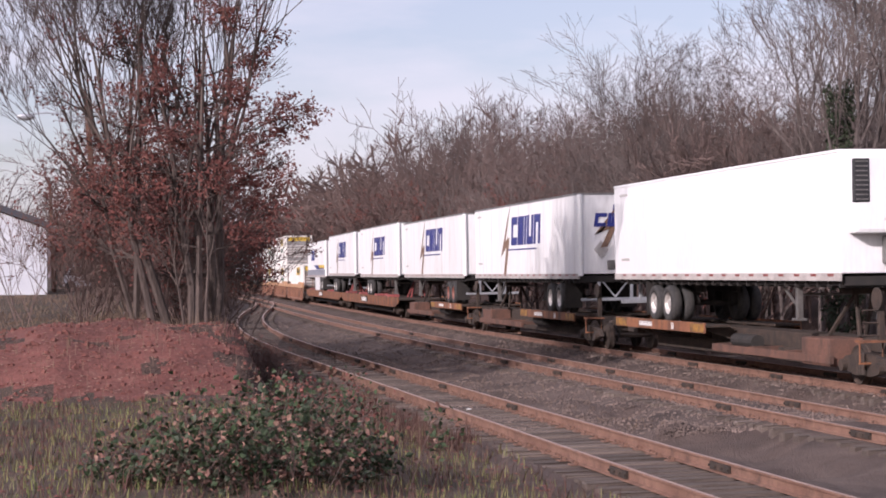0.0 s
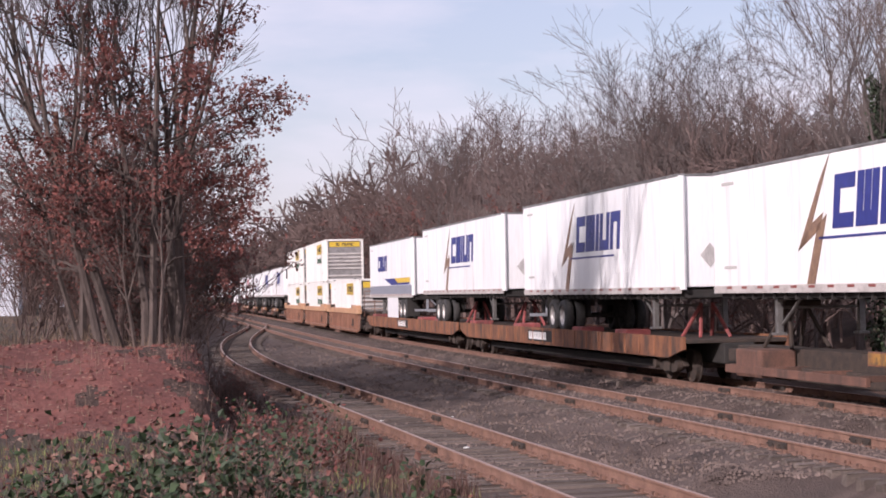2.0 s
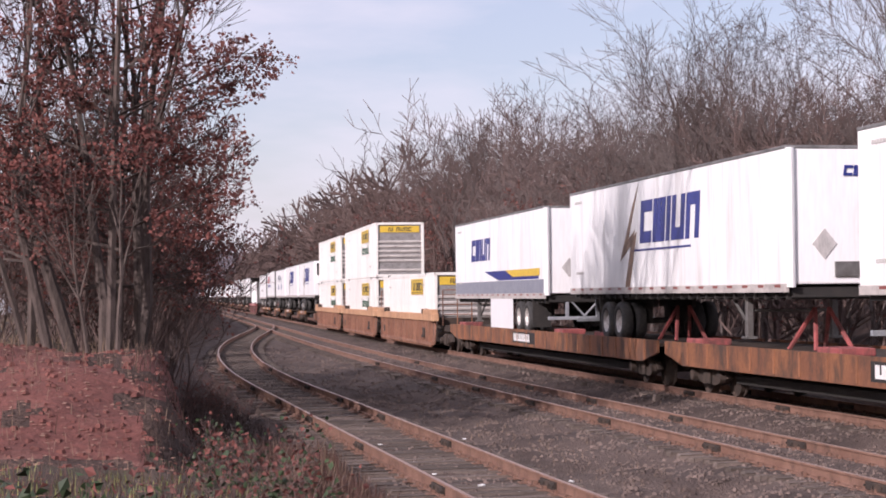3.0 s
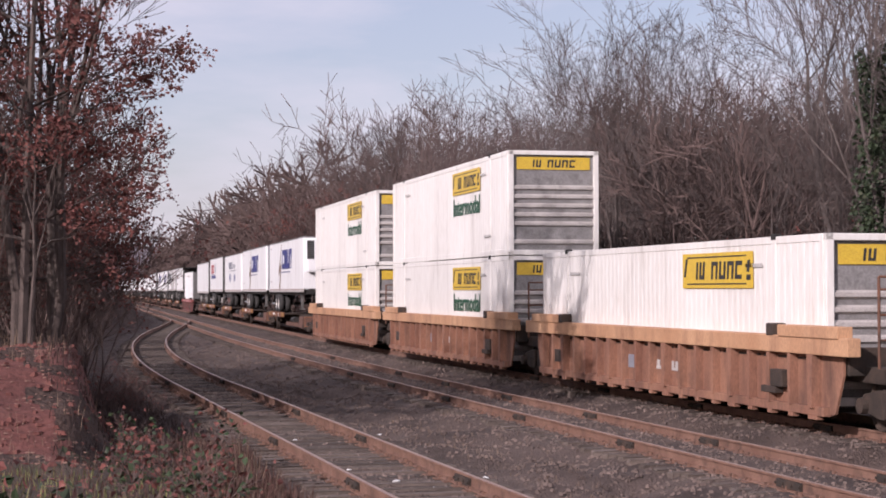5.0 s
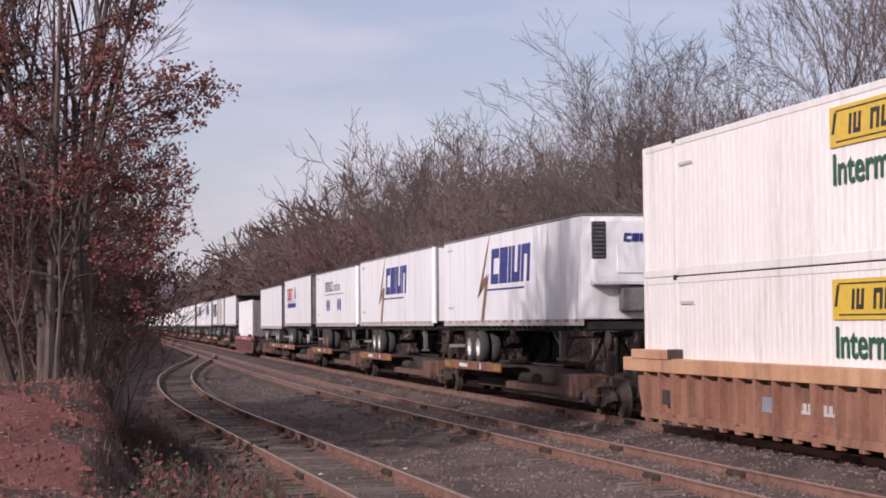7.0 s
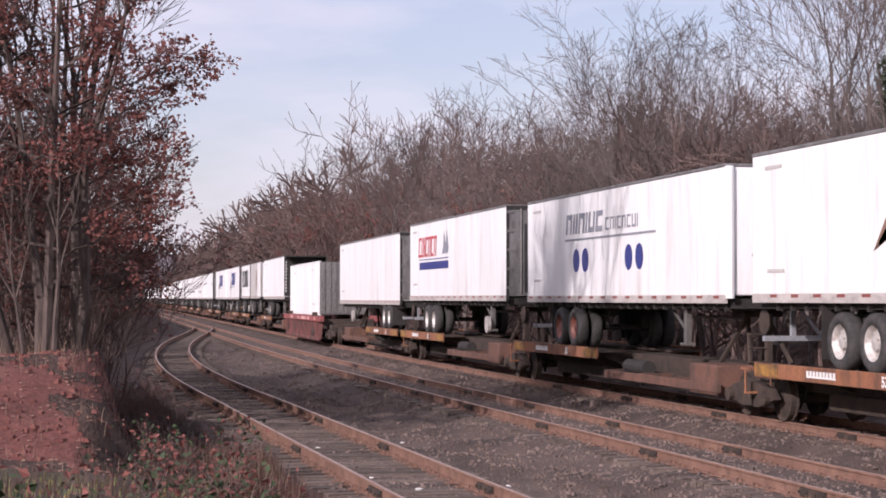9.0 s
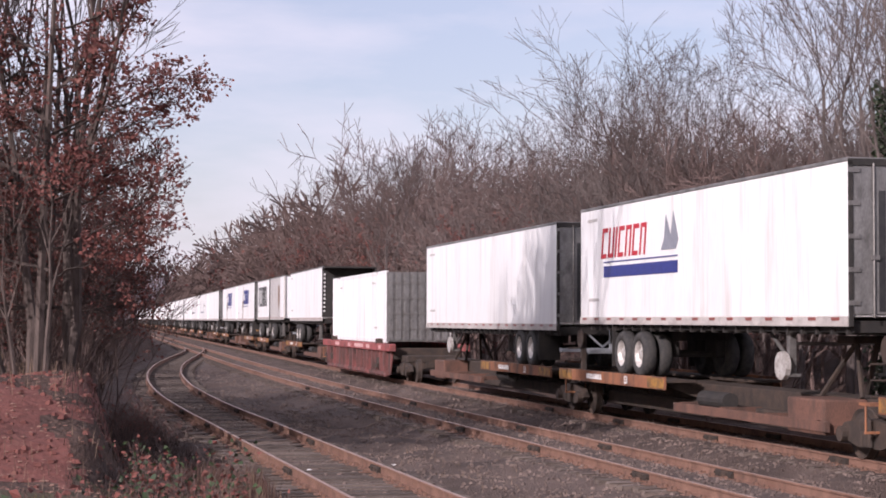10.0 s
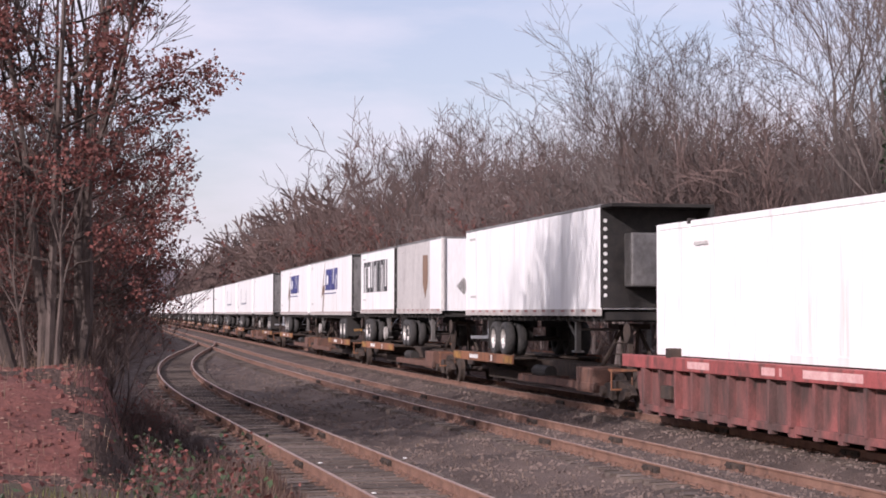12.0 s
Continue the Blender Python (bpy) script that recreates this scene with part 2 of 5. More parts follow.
M_GALV = mat("galvanised_metal", (0.5, 0.52, 0.55), (0.4, 0.42, 0.45), 0.4, 0.5, scale=5, fine=50, bump=0.03)
# ridge woods with the distance haze mixed into the colour
M_HAZE = mat("haze_tinted_ridge_woods", (0.20, 0.17, 0.185), (0.16, 0.135, 0.15), 1.0, scale=0.02, fine=0.3, bump=0.0)
M_CARW = mat("white_car_paint", (0.75, 0.76, 0.78), (0.7, 0.7, 0.72), 0.3, scale=2, fine=30, bump=0.01)
M_GLASS = mat("dark_window_glass", (0.02, 0.022, 0.025), (0.03, 0.03, 0.033), 0.1, scale=2, fine=30, bump=0.0)

# ---- building helpers ----


def mesh_of(bm, name, material):
    me = bpy.data.meshes.new(name)
    bm.to_mesh(me)
    bm.free()
    for mm in (material if isinstance(material, (list, tuple)) else [material]):
        me.materials.append(mm)
    return me


def part(name, bm, material, parent=None, label=""):
    """One mesh object from a bmesh (or a ready mesh), under its thing or part."""
    me = bm if isinstance(bm, bpy.types.Mesh) else mesh_of(bm, name, material)
    ob = new(name, me)
    if parent is not None:
        ob.parent = parent
    if label:
        tagged(ob, label)
    return ob


def thing(name, label, category, group="", kind=""):
    return tagged(new(name), label, category, group, kind)


def box(bm, x0, x1, y0, y1, z0, z1, bevel=0.0):
    r = bmesh.ops.create_cube(bm, size=1.0, matrix=Matrix.Translation(((x0 + x1) / 2, (y0 + y1) / 2, (z0 + z1) / 2)) @ Matrix.Diagonal((abs(x1 - x0), abs(y1 - y0), abs(z1 - z0), 1)))
    if bevel:
        es = list({e for v in r["verts"] for e in v.link_edges})
        bmesh.ops.bevel(bm, geom=es, offset=bevel, segments=2, affect="EDGES", profile=0.6)
    return bm


def cyl(bm, p0, p1, r0, r1=None, n=12):
    p0, p1 = Vector(p0), Vector(p1)
    d = p1 - p0
    m = Matrix.Translation((p0 + p1) / 2) @ d.to_track_quat("Z", "Y").to_matrix().to_4x4()
    bmesh.ops.create_cone(bm, cap_ends=True, segments=n, radius1=r0, radius2=r0 if r1 is None else r1, depth=d.length, matrix=m)
    return bm


def prism(bm, pts, a, b, axis="x"):
    """A polygon given as (u, v) pushed from a to b along an axis (x: u=y, v=z; y: u=x, v=z)."""
    def at(u, v, w):
        return (w, u, v) if axis == "x" else (u, w, v)
    v0 = [bm.verts.new(at(u, v, a)) for u, v in pts]
    v1 = [bm.verts.new(at(u, v, b)) for u, v in pts]
    bm.faces.new(v0)
    bm.faces.new(v1[::-1])
    for i in range(len(pts)):
        j = (i + 1) % len(pts)
        bm.faces.new((v0[j], v0[i], v1[i], v1[j]))
    bmesh.ops.recalc_face_normals(bm, faces=bm.faces[:])
    return bm


def B():
    return bmesh.new()


def pydata(name, verts, faces, material):
    me = bpy.data.meshes.new(name)
    me.from_pydata([tuple(v) for v in verts], [], faces)
    me.materials.append(material)
    return me


# ---- plan of the lines ----
KAPPA, BEND_END = 5.56e-4, 100.0
TRAIN_X, MID_X, SIDING_X = 14.63, 10.2, 5.1
SPEED = 22.66


def bend(y):
    """How far the lines have swung across at y."""
    if y < 0:
        return 0.0
    if y < BEND_END:
        return KAPPA * y * y / 2
    return KAPPA * BEND_END ** 2 / 2 + KAPPA * BEND_END * (y - BEND_END)


def smooth(a, b, v):
    v = min(1.0, max(0.0, (v - a) / (b - a)))
    return v * v * (3 - 2 * v)


def train_x(y):
    return TRAIN_X + bend(y)


def mid_x(y):
    return MID_X + bend(y)


def siding_x(y):
    w = smooth(42, 150, y)
    return (SIDING_X + bend(min(y, 40)) * 0.5) * (1 - w) + mid_x(y) * w


def height(x, y):
    """The ground: track bed, clay mound and field on one side, wooded slope on the other."""
    z = -0.24
    bed_l, bed_r = siding_x(y) - 1.7, train_x(y) + 2.6
    if x > bed_l:
        # shallow troughs between the lines
        for c, w in (((siding_x(y) + mid_x(y)) / 2, 1.3), ((mid_x(y) + train_x(y)) / 2, 0.8)):
            z -= 0.12 * math.exp(-((x - c) / w) ** 2)
        z += 0.085 * (math.exp(-((x - mid_x(y)) / 1.6) ** 4) + math.exp(-((x - train_x(y)) / 1.6) ** 4)) + 0.04 * math.exp(-((x - siding_x(y)) / 1.6) ** 4)
        gap = min(abs(x - siding_x(y)), abs(x - mid_x(y)), abs(x - train_x(y)))
        z += (0.015 + 0.24 * smooth(1.1, 1.9, gap)) * (noise.noise((x * 0.7, y * 0.45, 2)) + 0.5 * noise.noise((x * 1.6, y * 1.3, 4)))
        # slantwise ruts between the lines, added to stand in for tree-shadow bands
        z -= 0.2 * smooth(0.08, 0.4, noise.noise((x * 0.2, (y - 0.6 * x) * 0.45, 31))) * smooth(1.0, 1.5, gap)
    if x > bed_r:
        d = x - bed_r
        z += -0.5 * math.exp(-((d - 2.2) / 1.5) ** 2) + smooth(5, 32, d) * 6.5 + 0.25 * noise.noise((x * 0.3, y * 0.3, 7)) * smooth(0, 6, d)
        z += smooth(32, 120, d) * 5
    if x < bed_l:
        d = bed_l - x
        back = smooth(23.6, 29.4, y + 0.9 * noise.noise((x * 0.5, y * 0.2, 3)))
        cutback = 0.9 * (1 - smooth(24, 30, y))
        side = smooth(1.55, 2.2, d - 0.3 * cutback + 0.3 * noise.noise((x * 0.6, y * 0.6, 9)))
        top = 1.32 - 0.1 * smooth(31, 36, y) + 0.35 * smooth(34, 75, y)
        top += 0.28 * noise.noise((x * 0.45, y * 0.35, 15)) * (1 - smooth(36, 44, y))
        top -= 0.35 * smooth(2.5, 7.0, -x) * (1 - smooth(34, 50, y))
        low = -0.15 + 0.2 * smooth(0.5, 5, d)
        low += 0.15 * smooth(20, 0, y) * smooth(1.0, 4.0, d)
        z = z + (low + 0.24) * smooth(0, 1.2, d) + (top - low) * back * side
        z += 0.10 * noise.noise((x * 0.9, y * 0.9, 5)) * smooth(0, 1.5, d) * (1 - 0.6 * smooth(34, 40, y))
        z += 0.05 * noise.noise((x * 2.7, y * 2.7, 6)) * smooth(0, 1.5, d)
    return z


# ---- ground: one sheet to the horizon ----


def axis_steps(stops):
    out = [stops[0][0]]
    for (a, _), (b, s) in zip(stops, stops[1:]):
        n = max(1, round((b - a) / s))
        out += [a + (b - a) * (i + 1) / n for i in range(n)]
    return out


def make_ground():
    xs = axis_steps([(-1500, 0), (-200, 130), (-40, 16), (-8, 2.0), (-5, 0.5), (5, 0.2), (17, 0.3), (22, 0.6), (70, 2.0), (260, 12), (1500, 124)])
    ys = axis_steps([(-300, 0), (-40, 40), (-2, 3), (14, 1.0), (45, 0.3), (100, 0.8), (220, 4), (600, 16), (2500, 150)])
    verts = [(x, y, height(x, y)) for y in ys for x in xs]
    nx = len(xs)
    faces = [(j * nx + i, j * nx + i + 1, (j + 1) * nx + i + 1, (j + 1) * nx + i) for j in range(len(ys) - 1) for i in range(nx - 1)]
    me = bpy.data.meshes.new("ground")
    me.from_pydata(verts, [], faces)
    for m in (M_BALLAST, M_CLAY, M_GRASSY, M_LITTER):
        me.materials.append(m)
    for p in me.polygons:
        x, y, _ = p.center
        w = noise.noise((x * 0.7, y * 0.7, 11)) * 0.9 + noise.noise((x * 2.5, y * 2.5, 12)) * 0.5
        bl, br = siding_x(y) - 1.9, train_x(y) + 2.6
        if x > br + w * 0.5:
            k = 3
        elif x > bl + w * 0.4:
            k = 0
        elif y > 24.3 + w * 0.8 and y < 33.5 + w * 1.6 and x > -9 + w and x < bl - 1.3 - 1.0 * (1 - smooth(25, 32, y)) + w * 0.4:
            k = 3 if noise.noise((x * 0.8, y * 0.8, 21)) > 0.28 else 1
            k = 2 if x < -4.2 + w * 2 else k
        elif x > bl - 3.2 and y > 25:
            # bank face: the dark litter colour also stands in for the mound's shade
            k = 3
        else:
            k = 2
        p.material_index = k
        p.use_smooth = True
    tagged(new("ground", me), "gravel track bed, red clay bank and winter grass", "ground", kind="structure")


make_ground()

# ---- tracks: rails with head, web and foot, joint bars, spikes and ties ----
RAIL = [(-0.07, -0.17), (0.07, -0.17), (0.07, -0.155), (0.012, -0.14), (0.012, -0.04), (0.036, -0.03), (0.036, -0.005), (0.028, 0.0), (-0.028, 0.0), (-0.036, -0.005), (-0.036, -0.03), (-0.012, -0.04), (-0.012, -0.14), (-0.07, -0.155)]


def rail_mesh(line, off, y0, y1, step, z=0.0):
    verts, faces, n = [], [], len(RAIL)
    ys = np.arange(y0, y1 + 0.01, step)
    for y in ys:
        c = line(y) + off
        verts += [(c + u, y, z + v + 0.006 * noise.noise((c, y * 0.2, 1))) for u, v in RAIL]
    for j in range(len(ys) - 1):
        for i in range(n):
            k = (i + 1) % n
            faces.append((j * n + i, j * n + k, (j + 1) * n + k, (j + 1) * n + i))
    me = pydata("rail", verts, faces, M_RUST)
    me.materials.append(M_RAILTOP)
    for q, p in enumerate(me.polygons):
        p.material_index = 1 if q % n == 7 else 0
    return me


def tie_mesh(v):
    rng = random.Random(v)
    bm = box(B(), -1.28, 1.28, -0.115, 0.115, -0.36, -0.165, 0.02)
    for w in bm.verts:
        w.co += Vector((rng.uniform(-.03, .03), rng.uniform(-.012, .012), rng.uniform(-.012, .006)))
    return mesh_of(bm, "tie", M_TIE)


TIES = [tie_mesh(i) for i in range(5)]


def joint_mesh():
    bm = B()
    for s in (-1, 1):
        box(bm, s * 0.014, s * 0.055, -0.34, 0.34, -0.14, -0.04, 0.008)
        for y in (-0.33, -0.12, 0.12, 0.33):
            cyl(bm, (s * 0.045, y, -0.09), (s * 0.075, y, -0.09), 0.018, n=6)
    return mesh_of(bm, "joint_bar", M_TRUCK)


JOINT = joint_mesh()


def plate_mesh():
    bm = box(B(), -0.17, 0.17, -0.09, 0.09, -0.166, -0.15)
    for s in (-1, 1):
        for y in (-0.05, 0.05):
            box(bm, s * 0.09 - 0.02, s * 0.09 + 0.02, y - 0.015, y + 0.015, -0.15, -0.105)
    return mesh_of(bm, "tie_plate", M_RUST)


PLATE = plate_mesh()


def make_track(name, line, y0, y1, near0, near1, joints, label, ties=True):
    tr = thing(name, label, "railway track", kind="structure")
    for s in (-1, 1):
        r = part("rail", rail_mesh(line, s * 0.7175, y0, y1, 1.5), None, tr)
        for y in joints:
            yy = y + (0 if s < 0 else 0.1)
            j = part("joint_bar", JOINT, None, r)
            j.matrix_basis = pose(line(yy) + s * 0.7175, yy, 0)
    verts, faces = [], []
    rng = random.Random(len(name))
    n = 0
    y = y0
    while y < min(y1, 190):
        c = line(y)
        a = -math.degrees(math.atan((line(y + 0.5) - line(y - 0.5))))
        m = pose(c + rng.uniform(-.05, .05), y + rng.uniform(-.04, .04), rng.uniform(-.025, 0.0), 0, 0, a + rng.uniform(-1.5, 1.5))
        if near0 < y < near1:
            t = part("tie", TIES[n % 5], None, tr)
            t.matrix_basis = m
            for s in (-1, 1):
                p = part("tie_plate", PLATE, None, t)
                p.matrix_basis = pose(s * 0.7175, 0, 0)
        else:
            k = len(verts)
            me = TIES[n % 5]
            verts += [m @ v.co for v in me.vertices]
            faces += [tuple(k + i for i in p.vertices) for p in me.polygons]
        n += 1
        y += 0.52
    rest = part("far_ties", pydata("far_ties", verts, faces, M_TIE), None, tr)
    tagged(rest, kind="stuff")


# joint bars set extra close: the dark bars also stand in for tree shadows on the rails
make_track("track_siding", siding_x, -45, 150, 12, 62, (10.4, 21.4, 27.8, 34.2, 40.0, 46.0, 57.5), "rusty jointed siding track on old wooden ties")
make_track("track_middle", mid_x, -45, 600, 16, 60, (14.0, 19.9, 25.8, 31.7, 37.6, 43.5, 49.4, 61.2), "rusty jointed middle track in brown gravel")
make_track("track_main", train_x, -60, 900, 18, 50, (22.0, 28.0, 33.9, 39.8, 45.7), "main track under the train with worn rail heads")

class Wood:
    """Collects tapered tubes for one tree."""

    def __init__(self, seed):
        self.v, self.f, self.r, self.tips, self.first = [], [], random.Random(seed), [], 0

    def tube(self, pts, rads):
        n = 7 if rads[0] > 0.09 else 5 if rads[0] > 0.035 else 3
        base = len(self.v)
        for i, (p, r) in enumerate(zip(pts, rads)):
            d = (pts[min(i + 1, len(pts) - 1)] - pts[max(i - 1, 0)]).normalized()
            a = d.orthogonal().normalized()
            b = d.cross(a)
            for k in range(n):
                w = 2 * math.pi * k / n
                self.v.append(p + a * (r * math.cos(w)) + b * (r * math.sin(w)))
        for i in range(len(pts) - 1):
            for k in range(n):
                q = (k + 1) % n
                self.f.append((base + i * n + k, base + i * n + q, base + (i + 1) * n + q, base + (i + 1) * n + k))
        self.first = self.first or len(self.f)

    def limb(self, p, d, length, rad, depth, kids, spread, lift, thin=0.006):
        r = self.r
        n = 6 if depth > 3 else 4 if depth > 1 else 2
        pts, rads, dd = [p.copy()], [rad], d.normalized()
        for i in range(n):
            dd = (dd + Vector((r.gauss(0, .09), r.gauss(0, .09), r.gauss(0.0, .05) + lift * 0.12))).normalized()
            pts.append(pts[-1] + dd * (length / n))
            rads.append(max(thin, rad * (1 - 0.75 * (i + 1) / n)))
        self.tube(pts, rads)
        if depth == 0:
            self.tips.append((pts[-1], dd))
            return
        m = kids[depth] if isinstance(kids, dict) else kids
        for j in range(m):
            f = r.uniform(0.28, 1.0) if depth < 4 else r.uniform(0.35, 1.0)
            i = min(n - 1, int(f * n))
            q = pts[i].lerp(pts[i + 1], f * n - i)
            rr = rads[i] * 0.62
            az = r.uniform(0, 2 * math.pi)
            a = dd.orthogonal().normalized()
            a = Matrix.Rotation(az, 3, dd) @ a
            ang = r.uniform(spread * 0.6, spread * 1.2)
            nd = (dd * math.cos(ang) + a * math.sin(ang) + Vector((0, 0, lift * 0.25))).normalized()
            self.limb(q, nd, length * r.uniform(0.5, 0.76) * (1.2 - 0.5 * f) * (1.25 if depth == 1 else 1.0), max(thin, rr), depth - 1, kids, spread, lift, thin)

    def mesh(self, name, material):
        me = pydata(name, self.v, self.f, material)
        for p in me.polygons:
            p.use_smooth = True
        return me


# ---- the train: local y runs back from each unit's leading end, z from the rail tops ----
W2 = 1.29
TO_SIDE = Matrix(((0, 0, -1, 0), (-1, 0, 0, 0), (0, 1, 0, 0), (0, 0, 0, 1)))
TO_FRONT = Matrix(((1, 0, 0, 0), (0, 0, -1, 0), (0, 1, 0, 0), (0, 0, 0, 1)))


def lettering(text, size, material, shear=0.0, width=None, bold=0.0):
    cu = bpy.data.curves.new("lettering", "FONT")
    cu.body, cu.size, cu.shear, cu.extrude, cu.offset = text, size, shear, 0.002, bold
    ob = bpy.data.objects.new("lettering", cu)
    scene.collection.objects.link(ob)
    bpy.context.view_layer.update()
    me = bpy.data.meshes.new_from_object(ob.evaluated_get(bpy.context.evaluated_depsgraph_get()))
    bpy.data.objects.remove(ob)
    me.materials.clear()
    me.materials.append(material)
    if width:
        w = max(v.co.x for v in me.vertices)
        for v in me.vertices:
            v.co.x *= width / w
    return me


def flat_polys(polys, material, name="emblem", thick=0.006):
    """Flat vinyl shapes in (u, v), with a little thickness."""
    bm = B()
    for pts in polys:
        prism(bm, pts, 0, thick, "y")
    me = mesh_of(bm, name, material)
    for v in me.vertices:
        x, y, z = v.co
        v.co = (x, z, y)
    return me


def on_side(ob, y, z, x=-W2 - 0.006):
    ob.matrix_basis = Matrix.Translation((x, y, z)) @ TO_SIDE
    return ob


def on_front(ob, x, z, y=-0.006):
    ob.matrix_basis = Matrix.Translation((x, y, z)) @ TO_FRONT
    return ob


def slab(u, v, w, h, lean=0.0):
    return [(u, v), (u + w, v), (u + w + lean * h, v + h), (u + lean * h, v + h)]


def outline(k, w, h, t):
    m = (h - t) / 2
    if k == "o":
        return [(0, 0), (w, 0), (w, t), (t, t), (t, h - t), (w, h - t), (w, h), (0, h)]
    if k == "b":
        return [(0, 0), (w, 0), (w, h), (w - t, h), (w - t, t), (w / 2 + t / 2, t), (w / 2 + t / 2, h), (w / 2 - t / 2, h), (w / 2 - t / 2, t), (t, t), (t, h), (0, h)]
    if k == "u":
        return [(0, 0), (w, 0), (w, h), (w - t, h), (w - t, t), (t, t), (t, h), (0, h)]
    if k == "n":
        return [(0, 0), (t, 0), (t, h - t), (w - t, h - t), (w - t, 0), (w, 0), (w, h), (0, h)]
    return [(0, 0), (t, 0), (t, h), (0, h)]


def glyphs(kinds, w, h, lean, gap, t, material, u=0.0):
    """A row of bold blocks that stands in for a haulier's emblem: one mesh a block."""
    out = []
    for k in kinds:
        out.append(flat_polys([[(u + a + lean * b, b) for a, b in outline(k, w, h, t)]], material, "emblem_block"))
        u += (t if k == "c" else w) + gap
    return out


def put_blocks(meshes, parent, m, label=""):
    for me in meshes:
        ob = part("emblem_block", me, None, parent, label)
        ob.matrix_basis = m


def side_at(y, z, x=-W2 - 0.006):
    return Matrix.Translation((x, y, z)) @ TO_SIDE


SWIFT_BLUE = glyphs("obcun", 0.94, 1.05, 0.16, 0.11, 0.29, M_BLUE)
SWIFT_WING = flat_polys([[(-0.6, -0.4), (-0.12, -0.22), (1.05, 1.5), (0.5, 0.95)], [(-0.22, -1.15), (0.2, -1.1), (0.85, 0.3), (0.4, 0.1)], [(-0.6, -0.4), (0.5, 0.02), (0.68, 0.34), (0.0, 0.1)]], M_BROWN)
SWIFT_LINE = flat_polys([slab(0, 0, 4.6, 0.05)], M_BLUE)
JB_PLATE = flat_polys([slab(0, 0, 3.5, 0.68)], M_SIGN)
JB_FRAME = flat_polys([slab(0.25, 0.07, 2.95, 0.025), slab(0.25, 0.59, 2.95, 0.025), slab(0.08, 0.22, 0.1, 0.36, 0.3), slab(3.22, 0.15, 0.18, 0.1), slab(3.22, 0.3, 0.12, 0.22, 0.2)], M_BLACKV)
JB_MARK = glyphs("cu", 0.34, 0.5, 0.1, 0.1, 0.12, M_BLACKV) + glyphs("nuno", 0.4, 0.5, 0.1, 0.1, 0.12, M_BLACKV, 1.0)
JB_WORD = lettering("Intermodal", 0.74, M_GREEN, width=3.4, bold=0.012)

BAR_V = flat_polys([slab(0, -2.0, 0.12, 2.0)], M_BLACKV)
def comb(n, step, w, h, down=False):
    """Unreadable writing as one toothed bar."""
    pts = [(0, 0), (n * step, 0)] if not down else [(0, 0)]
    top = []
    for i in range(n):
        top += [(i * step, h), (i * step + w, h), (i * step + w, 0.3 * h), ((i + 1) * step, 0.3 * h)]
    return pts + top[::-1][1:]


BAR_S = flat_polys([comb(7, 0.11, 0.08, 0.07)], M_GREYPAINT)
BAR_W = flat_polys([comb(9, 0.26, 0.18, 0.24)], M_WHITEV)
BAR_D = flat_polys([comb(9, 0.26, 0.18, 0.24)], M_GREYPAINT)
STAKE = mesh_of(box(B(), -0.01, 0.01, 0, 0.09, 0, 0.48), "stake_pocket", M_ORANGE)
STIFF = mesh_of(box(B(), -0.007, 0.007, 0, 0.48, 0, 0.04), "stiffener", M_TRUCK)
TAPE = mesh_of(box(B(), -0.0035, 0.0035, 0, 0.3, 0, 0.055), "reflective_tape", M_REFL)
NUM53 = lettering("53", 0.24, M_WHITEV, bold=0.006)


def tyre_mesh(r=0.5, w=0.28):
    prof = [(0.30, -w / 2), (r - 0.05, -w / 2), (r, -w / 2 + 0.05), (r, w / 2 - 0.05), (r - 0.05, w / 2), (0.30, w / 2)]
    n, verts, faces = 20, [], []
    for i in range(n):
        a = 2 * math.pi * i / n
        verts += [(u, q * math.cos(a), q * math.sin(a)) for q, u in prof]
    k = len(prof)
    for i in range(n):
        for j in range(k):
            faces.append((i * k + j, i * k + (j + 1) % k, ((i + 1) % n) * k + (j + 1) % k, ((i + 1) % n) * k + j))
    me = pydata("tyre", verts, faces, M_RUBBER)
    for p in me.polygons:
        p.use_smooth = True
    return me


def rim_mesh(material):
    prof = [(0.305, -0.13), (0.27, -0.10), (0.23, -0.03), (0.13, -0.02), (0.12, -0.09), (0.0, -0.10)]
    n, verts, faces = 20, [], []
    for i in range(n):
        a = 2 * math.pi * i / n
        verts += [(u, q * math.cos(a), q * math.sin(a)) for q, u in prof]
    k = len(prof)
    for i in range(n):
        for j in range(k - 1):
            faces.append((i * k + j, i * k + j + 1, ((i + 1) % n) * k + j + 1, ((i + 1) % n) * k + j))
    return pydata("rim", verts, faces, material)


TYRE, RIM_W, RIM_R = tyre_mesh(), rim_mesh(M_RIM), rim_mesh(M_RIMRED)


def road_wheels(parent, ys, z, red=False):
    for y in ys:
        ax = part("axle", cyl(B(), (-1.0, y, z), (1.0, y, z), 0.07, n=8), M_DARK, parent)
        for s in (-1, 1):
            for x in (1.14, 0.78):
                t = part("tyre", TYRE, None, parent)
                t.matrix_basis = pose(s * x, y, z)
                if x > 1 and s < 0:
                    r = part("rim", RIM_R if red else RIM_W, None, t)
                    r.matrix_basis = pose(0, 0, 0)


def body_mesh(L, z0, z1, material=None):
    """The box of a trailer or container."""
    bm = B()
    box(bm, -W2, W2, 0, L, z0, z1, 0.03)
    return mesh_of(bm, "body", material)


